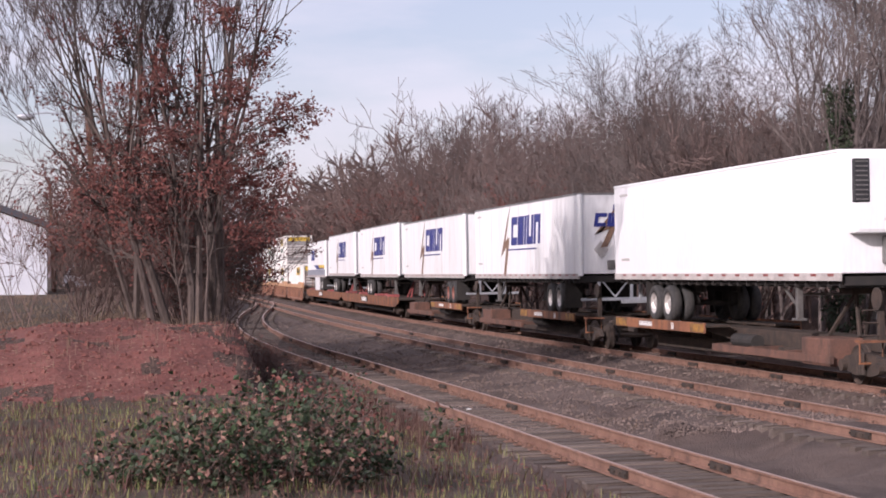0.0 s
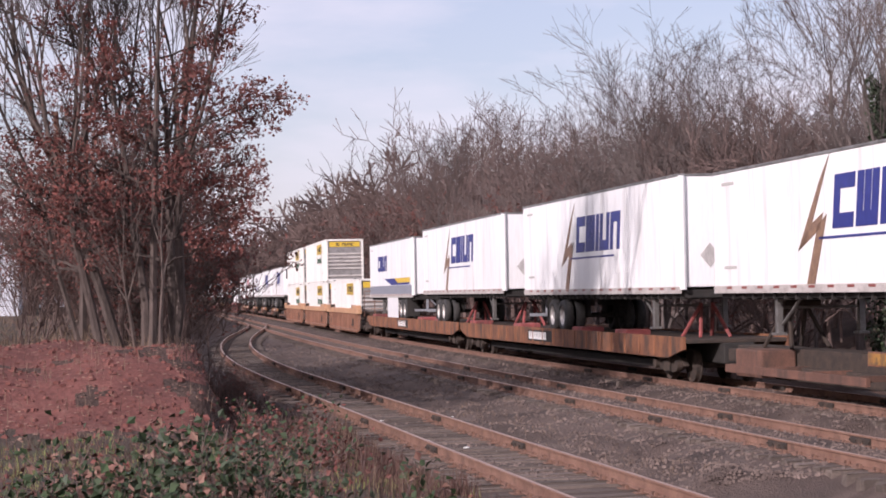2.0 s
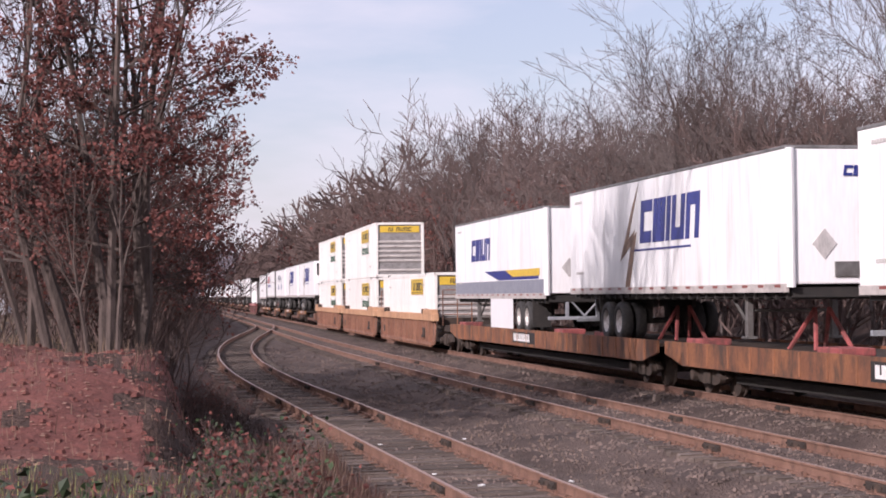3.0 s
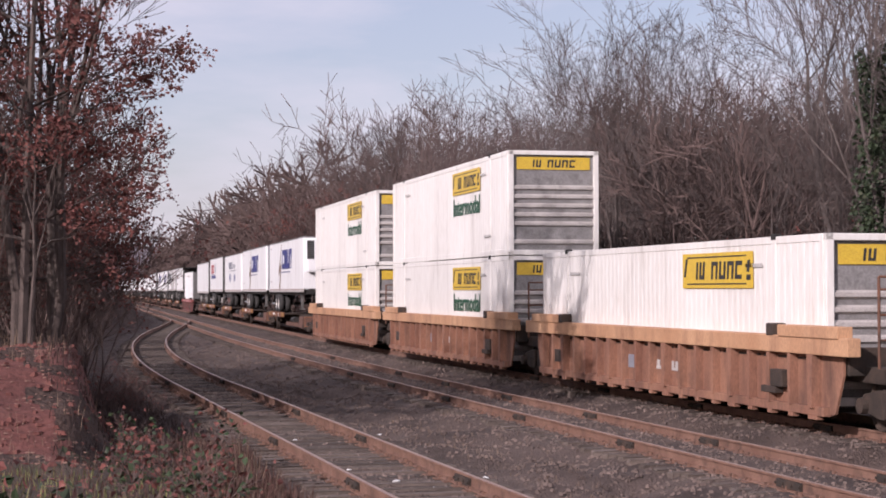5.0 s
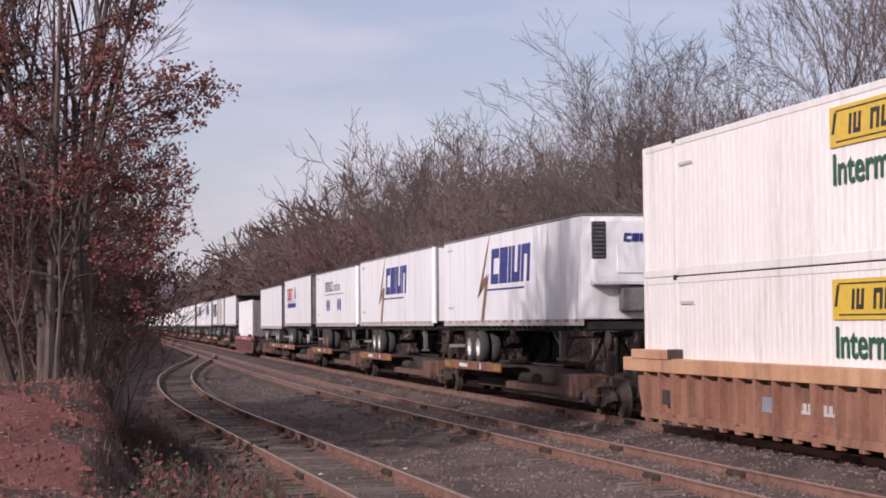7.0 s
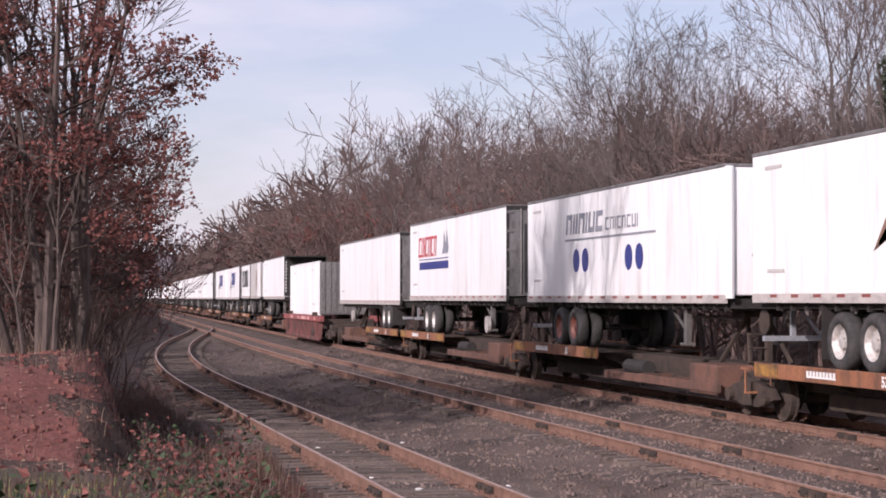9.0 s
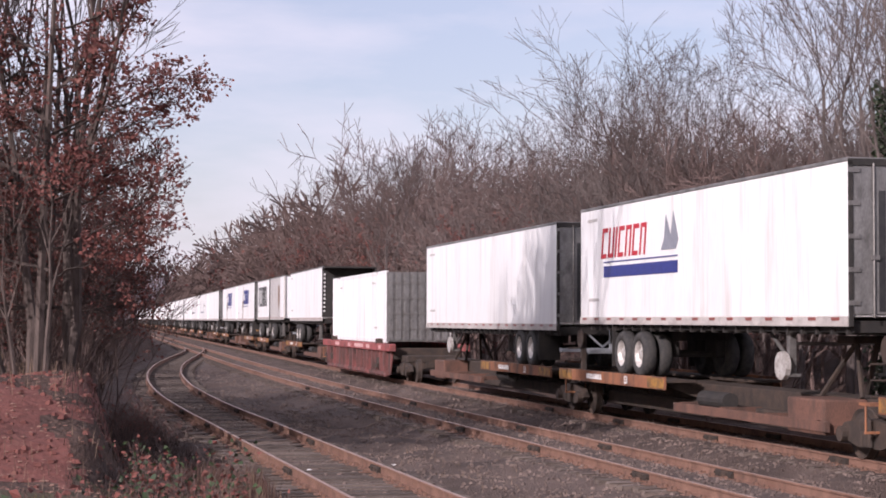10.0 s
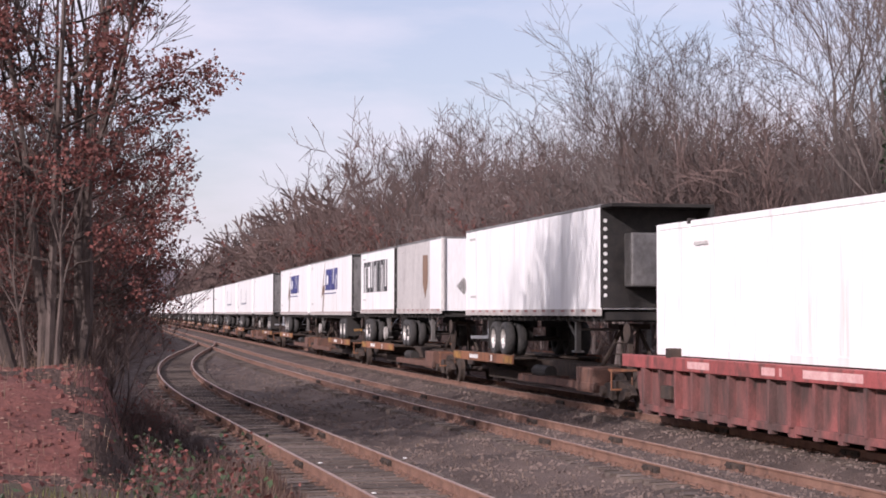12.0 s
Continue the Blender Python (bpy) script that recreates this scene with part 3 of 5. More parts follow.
def trailer(label, L=16.15, z0=2.22, z1=5.02, nose=True, reefer=False, logo=None, paint=None, red_rims=False, end="plain", guard=M_GALV, wheels=None, group="trailers on the train", lean_tank=False):
    """A highway trailer. nose: its nose leads (wheels at the back), otherwise its doors lead (wheels at the front)."""
    t = thing("trailer", label, "trailer", group)
    paint = paint or M_WHITE
    part("body", body_mesh(L, z0 + 0.16, z1 - 0.06, material=paint), None, t)
    bm = box(B(), -W2 - 0.012, W2 + 0.012, -0.01, L + 0.01, z1 - 0.07, z1, 0.02)
    part("top_rail", bm, M_ALU if paint is not M_CLEAN else M_CLEAN, t, "aluminium top rail and roof edge")
    bm = B()
    for s in (-1, 1):
        box(bm, s * (W2 - 0.05), s * (W2 + 0.015), 0, L, z0, z0 + 0.17, 0.008)
    rail = part("bottom_rail", bm, M_RAILGREY, t, "grimy pale bottom rail with tape marks")
    y = 0.3
    while y < L - 0.3:
        tp = part("reflective_tape", TAPE, None, rail)
        tp.matrix_basis = pose(-W2 - 0.0175, y, z0 + 0.1)
        y += 0.92
    bm = box(B(), -1.15, 1.15, 0.1, L - 0.1, z0 - 0.1, z0 + 0.1)
    for i in range(int(L / 0.6)):
        box(bm, -1.2, 1.2, 0.2 + i * 0.6, 0.28 + i * 0.6, z0 - 0.14, z0)
    part("floor_frame", bm, M_DARK, t)
    wz = 1.57
    ys = (2.55, 3.75) if not nose else wheels or (L - 4.8, L - 3.6)
    road_wheels(t, ys, wz, red_rims)
    ym = sum(ys) / 2
    bm = B()
    for s in (-1, 1):
        box(bm, s * 0.5 - 0.06, s * 0.5 + 0.06, ym - 1.4, ym + 1.4, z0 - 0.35, z0 - 0.12, 0.02)
        for y in ys:
            box(bm, s * 0.55 - 0.12, s * 0.55 + 0.12, y - 0.3, y + 0.3, wz - 0.05, z0 - 0.3, 0.03)
    part("bogie_frame", bm, M_DARK, t)
    mf = ys[1] + 0.72 if nose else ys[0] - 0.72
    for s in (-1, 1):
        part("mud_flap", box(B(), s * 0.65, s * 1.25, mf - 0.012, mf + 0.012, 1.25, z0, 0.004), M_DARK, t)
    yl = 3.0 if nose else L - 3.0
    for s in (-1, 1):
        bm = box(B(), s * 0.95 - 0.07, s * 0.95 + 0.07, yl - 0.07, yl + 0.07, 1.35, z0, 0.015)
        box(bm, s * 0.95 - 0.13, s * 0.95 + 0.13, yl - 0.14, yl + 0.14, 1.30, 1.36, 0.01)
        leg = part("landing_leg", bm, M_STEEL, t)
        if end == "doors":
            part("leg_wheel", cyl(B(), (s * 1.05, yl + 0.05, 1.5), (s * 1.15, yl + 0.05, 1.5), 0.26, n=14), M_RIM, leg)
    bm = cyl(B(), (-0.95, yl, 1.9), (0.95, yl, 1.9), 0.03, n=6)
    cyl(bm, (-0.9, yl, 1.5), (-0.9, yl + (1.2 if nose else -1.2), z0 - 0.05), 0.035, n=6)
    part("leg_brace", bm, M_STEEL, t)
    # rear guard
    yr = L - 0.15 if nose else 0.15
    bm = box(B(), -1.15, 1.15, yr - 0.05, yr + 0.05, 1.5, 1.6, 0.01)
    for s in (-1, 1):
        box(bm, s * 0.55 - 0.05, s * 0.55 + 0.05, yr - 0.04, yr + 0.04, 1.6, z0, 0.01)
        cyl(bm, (s * 0.5, yr, z0), (0, yr, 1.62), 0.03, n=6)
    part("rear_guard", bm, guard, t)
    # leading end
    if nose and reefer:
        bm = box(B(), -1.12, 1.12, -0.42, -0.01, z0 + 1.0, z1 - 0.12, 0.09)
        r = part("cooling_unit", bm, M_CLEAN, t, "white cooling unit on the nose")
        bm = box(B(), -1.13, -0.78, -0.44, -0.3, z1 - 1.15, z1 - 0.22, 0.03)
        part("intake_grille", bm, M_BLACKV, r)
        bm = B()
        for i in range(9):
            box(bm, -1.1, -0.82, -0.455, -0.43, z1 - 1.1 + i * 0.1, z1 - 1.07 + i * 0.1)
        part("grille_slats", bm, M_STEEL, r)
        bm = box(B(), -0.5, 0.5, -0.45, -0.42, z1 - 1.5, z1 - 0.75, 0.01)
        part("service_door", bm, M_CLEAN, r)
        put_blocks(SWIFT_BLUE, r, Matrix.Translation((-0.35, -0.456, z1 - 0.72)) @ TO_FRONT @ Matrix.Scale(0.2, 4))
        bm = box(B(), -0.35, 0.35, -0.3, -0.02, z0 + 0.35, z0 + 0.95, 0.05)
        part("fuel_box", bm, M_ALU, r)
    elif end == "open":
        bm = B()
        box(bm, -W2, W2, -0.9, -0.02, z1 - 0.1, z1 - 0.02, 0.01)
        box(bm, W2 - 0.08, W2, -0.9, -0.02, z0 + 0.1, z1 - 0.1, 0.01)
        box(bm, -W2, W2, -0.03, -0.012, z0 + 0.2, z1 - 0.1)
        part("nose_recess", bm, M_DARK, t, "dark recessed nose with a roof lip")
        for i in range(10):
            bm = cyl(B(), (-W2 + 0.12, -0.05, z0 + 0.5 + i * 0.2), (-W2 + 0.12, -0.032, z0 + 0.5 + i * 0.2), 0.05, n=8)
            part("nose_light", bm, M_WHITEV, t)
        bm = box(B(), -0.7, 0.7, -0.6, -0.035, z0 + 0.7, z1 - 0.7, 0.05)
        part("cooling_unit", bm, M_STEEL, t)
    elif end == "doors":
        for s in (-1, 1):
            bm = box(B(), s * 0.03, s * (W2 - 0.08), -0.03, -0.005, z0 + 0.2, z1 - 0.15, 0.008)
            d = part("door", bm, M_ALU, t, "aluminium rear door")
            for x in (0.35, 0.85):
                bm = cyl(B(), (s * x, -0.06, z0 + 0.15), (s * x, -0.06, z1 - 0.1), 0.018, n=6)
                box(bm, s * x - 0.04, s * x + 0.1, -0.08, -0.04, z0 + 1.1, z0 + 1.18)
                part("lock_rod", bm, M_STEEL, d)
            for i in range(5):
                bm = box(B(), s * (W2 - 0.2), s * (W2 + 0.01), -0.055, -0.028, z0 + 0.35 + i * 0.55, z0 + 0.43 + i * 0.55)
                part("hinge", bm, M_STEEL, d)
        bm = B()
        for s in (-1, 1):
            box(bm, s * (W2 - 0.08), s * W2, -0.05, 0.0, z0, z1 - 0.05, 0.01)
        box(bm, -W2, W2, -0.05, 0, z1 - 0.14, z1 - 0.02, 0.01)
        part("door_frame", bm, M_DARK, t)
        ob = on_front(part("number_mark", BAR_V, None, t), -0.75, z1 - 0.55, -0.036)
    else:
        for s in (-1, 1):
            bm = cyl(B(), (s * (W2 - 0.09), -0.01, z0 + 0.1), (s * (W2 - 0.09), -0.01, z1 - 0.05), 0.09, n=10)
            part("corner_post", bm, paint, t)
        bm = box(B(), -0.3, 0.3, -0.05, -0.005, z0 + 0.3, z0 + 0.6, 0.01)
        part("air_box", bm, M_STEEL, t)
        bm = prism(B(), [(-0.75, z0 + 0.95), (-0.5, z0 + 1.25), (-0.25, z0 + 0.95), (-0.5, z0 + 0.65)], -0.02, -0.004, "y")
        part("placard", bm, M_GREYPAINT, t)
        if logo == "swift":
            put_blocks(SWIFT_BLUE, t, Matrix.Translation((-0.1, -0.02, z1 - 0.6)) @ TO_FRONT @ Matrix.Scale(0.2, 4))
    if end == "emblem":
        put_blocks(SWIFT_BLUE, t, Matrix.Translation((-0.75, -0.03, z0 + 1.7)) @ TO_FRONT @ Matrix.Scale(0.42, 4))
        ob = part("emblem_wing", SWIFT_WING, None, t)
        ob.matrix_basis = Matrix.Translation((-0.4, -0.026, z0 + 1.65)) @ TO_FRONT @ Matrix.Scale(0.55, 4)
    # emblems and small marks on the long side
    zz = z0 + 1.3
    if logo == "swift":
        y = L * 0.5 + 2.0
        put_blocks(SWIFT_BLUE, t, side_at(y - 0.55, z0 + 1.25), "dark blue emblem block")
        on_side(part("emblem_wing", SWIFT_WING, None, t, "bronze wing emblem"), y + 0.55, z0 + 1.25)
        on_side(part("emblem_line", SWIFT_LINE, None, t), y + 0.1, z0 + 1.06)
    elif logo == "stripe":
        y = L * 0.5 + 4.2
        put_blocks(SWIFT_BLUE, t, side_at(y, z0 + 1.35) @ Matrix.Scale(0.75, 4))
        bm = prism(B(), [(L * 0.05, z0 + 0.62), (L * 0.45, z0 + 0.62), (L * 0.62, z0 + 0.95), (L * 0.05, z0 + 0.95)], -W2 - 0.006, -W2 - 0.003, "x")
        part("blue_stripe", bm, M_BLUE, t)
        bm = prism(B(), [(L * 0.04, z0 + 0.72), (L * 0.3, z0 + 0.72), (L * 0.38, z0 + 0.95), (L * 0.04, z0 + 0.95)], -W2 - 0.012, -W2 - 0.008, "x")
        part("yellow_stripe", bm, M_SIGN, t)
        part("side_skirt", box(B(), -W2 - 0.01, -W2 + 0.02, 4.6, 8.2, 1.14, z0 + 0.02, 0.006), M_CLEAN, t, "white panel skirt ahead of the wheels")
        part("grey_skirt", box(B(), -W2 - 0.008, -W2 - 0.002, 0.1, L - 0.1, z0 + 0.02, z0 + 0.6), M_GREYV, t)
    elif logo == "dots":
        put_blocks(glyphs("nccncuo", 0.5, 0.5, 0.2, 0.1, 0.13, M_GREYV), t, side_at(10.9, z0 + 1.72))
        put_blocks(glyphs("onconouc", 0.26, 0.3, 0.0, 0.1, 0.05, M_GREYV), t, side_at(7.6, z0 + 1.73))
        on_side(part("emblem_line", flat_polys([slab(0, 0, 6.9, 0.05)], M_GREYV), None, t), 10.95, z0 + 1.55)
        for yy in (10.0, 9.25, 5.9, 5.15):
            n = 14
            ring = [(0.27 * math.cos(2 * math.pi * i / n), 0.3 * math.sin(2 * math.pi * i / n)) for i in range(n)]
            on_side(part("emblem_disc", flat_polys([ring], M_BLUE), None, t, "dark blue disc"), yy, z0 + 1.05)
    elif logo == "red":
        put_blocks(glyphs("ouconon", 0.385, 0.70, 0.2, 0.11, 0.1, M_REDV), t, side_at(13.0, z0 + 1.55))
        on_side(part("emblem_line", flat_polys([slab(0, 0.12, 4.9, 0.03), slab(0, -0.22, 4.9, 0.26)], M_BLUE), None, t), 12.8, z0 + 1.32)
        sh = flat_polys([[(0, 0), (0.9, 0), (1.05, 0.2), (0.75, 0.8), (0.6, 0.3), (0.3, 0.75), (0.2, 0.25)]], M_GREYV)
        on_side(part("emblem_ship", sh, None, t), 8.9, z0 + 1.6)
    elif logo == "name":
        put_blocks(glyphs("nounbnu", 0.72, 1.3, 0.0, 0.16, 0.2, M_BLACKV), t, side_at(7.6, z0 + 0.9))
    elif logo == "shield":
        part("nose_panel", box(B(), -W2 - 0.012, W2 + 0.012, -0.02, 1.9, z0 + 0.1, z1 - 0.07, 0.02), M_CLEAN, t, "white nose panel")
        g = flat_polys([[(0, 0.2), (0.45, -0.35), (0.9, 0.2), (0.9, 1.2), (0, 1.2)]], M_BROWN)
        on_side(part("emblem", g, None, t, "brown shield emblem"), 3.2, z0 + 0.9)
    elif logo == "lines":
        g = flat_polys([slab(0, 0, 6.0, 0.14), slab(0, 0.14, 0.22, 1.2), slab(5.6, 0.14, 0.22, 1.0)], M_GREYV)
        on_side(part("emblem", g, None, t), L - 4, z0 + 0.8)
    ob = on_side(part("number_mark", BAR_S, None, t), L - 0.6, z1 - 0.35)
    ob = on_side(part("number_mark", BAR_S, None, t), L - 0.7, z0 + 0.55)
    return t


def container(label, L=16.15, z0=0.36, h=2.88, word=True, group="containers on the train", end=True, paint=None, dark_end=False):
    c = thing("container", label, "container", group)
    p = paint or M_CREAM
    z1 = z0 + h
    part("body", body_mesh(L, z0 + 0.1, z1 - 0.05, material=p), None, c)
    for s in (-1, 1):
        prof, y = [], 0.2
        while y < L - 0.25:
            prof += [(y, 0.0), (y + 0.03, 0.009), (y + 0.13, 0.009), (y + 0.16, 0.0)]
            y += 0.26
        vs = [(s * (W2 - 0.004 + d), yy, z) for yy, d in prof for z in (z0 + 0.14, z1 - 0.11)]
        fs = [(2 * i, 2 * i + 2, 2 * i + 3, 2 * i + 1) for i in range(len(prof) - 1)]
        part("corrugated_side", pydata("corrugated_side", vs, fs, p), None, c)
    bm = B()
    for s in (-1, 1):
        box(bm, s * (W2 - 0.1), s * (W2 + 0.016), 0, L, z1 - 0.13, z1, 0.01)
        box(bm, s * (W2 - 0.1), s * (W2 + 0.016), 0, L, z0, z0 + 0.16, 0.01)
        for y in (0.0, L - 0.16, 1.9, L - 2.06):
            box(bm, s * (W2 - 0.1), s * (W2 + 0.02), y, y + 0.16, z0 + 0.02, z1 - 0.01, 0.01)
    part("edge_frame", bm, p, c)
    bm = B()
    for y in (1.9, L - 2.06):
        box(bm, -W2 - 0.03, -W2 + 0.1, y - 0.02, y + 0.18, z1 - 0.06, z1 + 0.05, 0.01)
    part("corner_casting", bm, M_DARK, c)
    if dark_end:
        for i in range(8):
            bm = box(B(), -W2 + 0.1 + i * 0.31, -W2 + 0.3 + i * 0.31, -0.03, -0.005, z0 + 0.1, z1 - 0.1, 0.008)
            part("end_rib", bm, M_ALU, c)
        for z in (0.5, 1.1, 1.7, 2.3):
            part("end_rail", box(B(), -W2 + 0.05, W2 - 0.05, -0.045, -0.005, z0 + z, z0 + z + 0.06), M_STEEL, c)
        part("end_panel", box(B(), -W2 + 0.03, W2 - 0.03, -0.004, 0.0, z0 + 0.05, z1 - 0.05), M_STEEL, c)
    else:
        bm = B()
        for s in (-1, 1):
            box(bm, s * (W2 - 0.14), s * W2, -0.1, 0.0, z0, z1, 0.015)
        box(bm, -W2, W2, -0.1, 0, z1 - 0.12, z1, 0.015)
        box(bm, -W2, W2, -0.1, 0, z0, z0 + 0.14, 0.015)
        f = part("end_frame", bm, p, c)
        # ribs and panel coloured darker than the sides, as the end faces off the sun
        for i in range(7):
            z = z0 + 0.32 + i * 0.25
            if i in (1,):
                continue
            bm = prism(B(), [(0.0, z - 0.05), (-0.075, z), (-0.075, z + 0.07), (0.0, z + 0.12)], -W2 + 0.14, W2 - 0.14, "x")
            part("end_rib", bm, M_RAILGREY, f)
        part("end_panel", box(B(), -W2 + 0.12, W2 - 0.12, -0.012, -0.002, z0 + 0.1, z1 - 0.1), M_ENDSHADE, f)
        pl = on_front(part("end_sign", flat_polys([slab(0, 0, 2.1, 0.34)], M_SIGN), None, f), -1.05, z1 - 0.52, -0.03)
        put_blocks(JB_MARK, f, Matrix.Translation((-0.6, -0.037, z1 - 0.46)) @ TO_FRONT @ Matrix.Scale(0.42, 4))
    if word:
        zb = z0 + 1.95 if word != "low" else z0 + 1.97
        sg = on_side(part("sign_plate", JB_PLATE, None, c, "yellow sign plate"), 6.55 if word != "low" else 6.35, zb, -W2 - 0.03)
        fr = part("sign_border", JB_FRAME, None, sg)
        fr.matrix_basis = pose(0, 0, 0.007)
        put_blocks(JB_MARK, sg, pose(0.72, 0.17, 0.007) @ Matrix.Diagonal((0.78, 0.68, 1, 1)))
        if word != "low":
            on_side(part("wording", JB_WORD, None, c, "dark green word"), 6.5, z0 + 1.32, -W2 - 0.03)
    for y, z in ((2.6, 0.55), (L - 2.3, 2.3), (3.2, 2.35)):
        on_side(part("number_mark", BAR_S, None, c), y, z0 + z, -W2 - 0.03)
    return c


# ---- cars under the loads ----


def rail_wheel_mesh():
    prof = [(0.0, -0.02), (0.16, -0.03), (0.36, 0.02), (0.42, -0.01), (0.42, 0.10), (0.45, 0.11), (0.45, 0.14), (0.34, 0.10), (0.15, 0.08), (0.0, 0.1)]
    n, verts, faces = 24, [], []
    for i in range(n):
        a = 2 * math.pi * i / n
        verts += [(u, q * math.cos(a), q * math.sin(a)) for q, u in prof]
    k = len(prof)
    for i in range(n):
        for j in range(k - 1):
            faces.append((i * k + j, i * k + j + 1, ((i + 1) % n) * k + j + 1, ((i + 1) % n) * k + j))
    me = pydata("rail_wheel", verts, faces, M_TRUCK)
    return me


RAIL_WHEEL = rail_wheel_mesh()


def rail_truck(parent, y):
    bm = B()
    prism(bm, [(-1.15, 0.42), (-0.9, 0.62), (-0.35, 0.70), (0.35, 0.70), (0.9, 0.62), (1.15, 0.42), (0.85, 0.34), (0.4, 0.24), (-0.4, 0.24), (-0.85, 0.34)], -1.08, -0.93, "x")
    prism(bm, [(-1.15, 0.42), (-0.9, 0.62), (-0.35, 0.70), (0.35, 0.70), (0.9, 0.62), (1.15, 0.42), (0.85, 0.34), (0.4, 0.24), (-0.4, 0.24), (-0.85, 0.34)], 0.93, 1.08, "x")
    box(bm, -1.15, 1.15, -0.22, 0.22, 0.45, 0.72, 0.04)
    for s in (-1, 1):
        for yy in (-0.87, 0.87):
            cyl(bm, (s * 1.06, yy, 0.43), (s * 1.19, yy, 0.43), 0.13, n=10)
        for yy in (-0.13, 0.0, 0.13):
            cyl(bm, (s * 1.12, yy, 0.27), (s * 1.12, yy, 0.52), 0.055, n=8)
    tr = part("rail_truck", bm, M_TRUCK, parent)
    tr.matrix_basis = pose(0, y, 0)
    for yy in (-0.87, 0.87):
        for s in (-1, 1):
            w = part("rail_wheel", RAIL_WHEEL, None, tr)
            w.matrix_basis = pose(s * 0.78, yy, 0.425, 0, 0, 0 if s < 0 else 180)
        part("rail_axle", cyl(B(), (-0.8, yy, 0.425), (0.8, yy, 0.425), 0.08, n=8), M_TRUCK, tr)
    return tr


def spine_car(label, nose, pitch, group="cars of the train"):
    """A skeletal platform: a spine, a tray under the road wheels, a stand for the kingpin."""
    c = thing("spine_car", label, "rail car", group)
    L = pitch
    bm = box(B(), -0.36, 0.36, -1.2, L - 1.2, 0.55, 0.98, 0.03)
    box(bm, -0.5, 0.5, 1.4, L - 3.8, 0.28, 0.6, 0.05)
    box(bm, -0.55, 0.55, -1.2, -0.2, 0.6, 0.9, 0.04)
    box(bm, -0.6, 0.6, L - 2.2, L - 1.2, 0.6, 0.9, 0.04)
    part("spine", bm, M_TRUCK, c)
    a, b = (0.4, 8.0) if not nose else (8.3, 16.0)
    bm = B()
    for s in (-1, 1):
        box(bm, s * 0.6, s * 1.32, a, b, 0.99, 1.05, 0.01)
    part("wheel_tray", bm, M_TRUCK, c)
    for s in (-1, 1):
        e = part("tray_edge", box(B(), s * 1.29, s * 1.34, a, b, 0.84, 1.11, 0.01), M_ORANGE, c, "faded orange tray edge")
        if s < 0:
            for y0 in (a, b - 1.1):
                part("yellow_panel", box(B(), -1.352, -1.343, y0 + 0.03, y0 + 1.05, 0.87, 1.08), M_YELLOW, e)
            n = part("number", NUM53, None, e)
            n.matrix_basis = Matrix.Translation((-1.353, a + 2.6, 0.89)) @ TO_SIDE
            n = part("number_mark", BAR_W, None, e)
            n.matrix_basis = Matrix.Translation((-1.346, a + 5.4, 0.92)) @ TO_SIDE @ Matrix.Scale(0.5, 4)
    for y in np.linspace(a + 0.4, b - 0.4, 5):
        bm = prism(B(), [(-1.3, 0.98), (1.3, 0.98), (0.35, 0.62), (-0.35, 0.62)], y - 0.06, y + 0.06, "y")
        part("cross_arm", bm, M_TRUCK, c)
    # low sill and steps
    a2, b2 = (b, L - 2.4) if not nose else (0.4, a)
    bm = box(B(), -1.25, -1.15, a2 + 0.3, b2 - 0.3, 0.42, 0.6, 0.01)
    box(bm, 1.15, 1.25, a2 + 0.3, b2 - 0.3, 0.42, 0.6, 0.01)
    for y in np.linspace(a2 + 0.6, b2 - 0.6, 4):
        box(bm, -1.22, 1.22, y - 0.05, y + 0.05, 0.5, 0.62)
    part("side_sill", bm, M_SILL, c)
    yk = 1.6 if nose else L - 4.0
    bm = B()
    for s in (-1, 1):
        cyl(bm, (s * 0.45, yk - 0.7, 0.98), (s * 0.2, yk, 1.95), 0.05, n=6)
        cyl(bm, (s * 0.45, yk + 0.9, 0.98), (s * 0.2, yk, 1.95), 0.05, n=6)
    box(bm, -0.42, 0.42, yk - 0.35, yk + 0.35, 1.92, 2.05, 0.03)
    part("kingpin_stand", bm, M_TRUCK, c)
    bm = box(B(), -1.33, -0.75, -1.15, -0.75, 0.95, 1.0)
    for x in (-1.31, -0.8):
        cyl(bm, (x, -0.95, 0.5), (x, -0.95, 1.0), 0.02, n=6)
    box(bm, -1.33, -0.78, -0.98, -0.92, 0.5, 0.54)
    part("step", bm, M_ORANGE, c)
    part("hitch_box", box(B(), -1.22, -0.4, yk - 0.8, yk + 0.7, 0.36, 0.97, 0.04), M_SILL, c)
    # brake gear and ladder at the coupled end
    st = part("brake_stand", box(B(), -0.95, -0.82, -1.12, -1.0, 0.95, 2.0, 0.015), M_TRUCK, c)
    for i in range(3):
        part("rung", cyl(B(), (-1.3, -1.1, 1.1 + 0.26 * i), (-0.95, -1.1, 1.1 + 0.26 * i), 0.018, n=6), M_TRUCK, st)
    part("brake_wheel", cyl(B(), (-0.98, -1.06, 1.85), (-0.95, -1.06, 1.85), 0.24, n=14), M_TRUCK, st)
    hose = Wood(3)
    hose.tube([Vector((-0.4, -1.2, 0.75)), Vector((-0.44, -1.34, 0.4)), Vector((-0.46, -1.5, 0.24)), Vector((-0.44, -1.68, 0.42)), Vector((-0.4, -1.78, 0.72))], [0.035] * 5)
    part("air_hose", hose.mesh("air_hose", M_RUBBER), None, c)
    cyl_tank = cyl(B(), (-0.95, 5.6, 0.72), (-0.95, 7.0, 0.72), 0.17, n=14)
    part("air_tank", cyl_tank, M_DARK, c)
    rail_truck(c, -0.6)
    return c


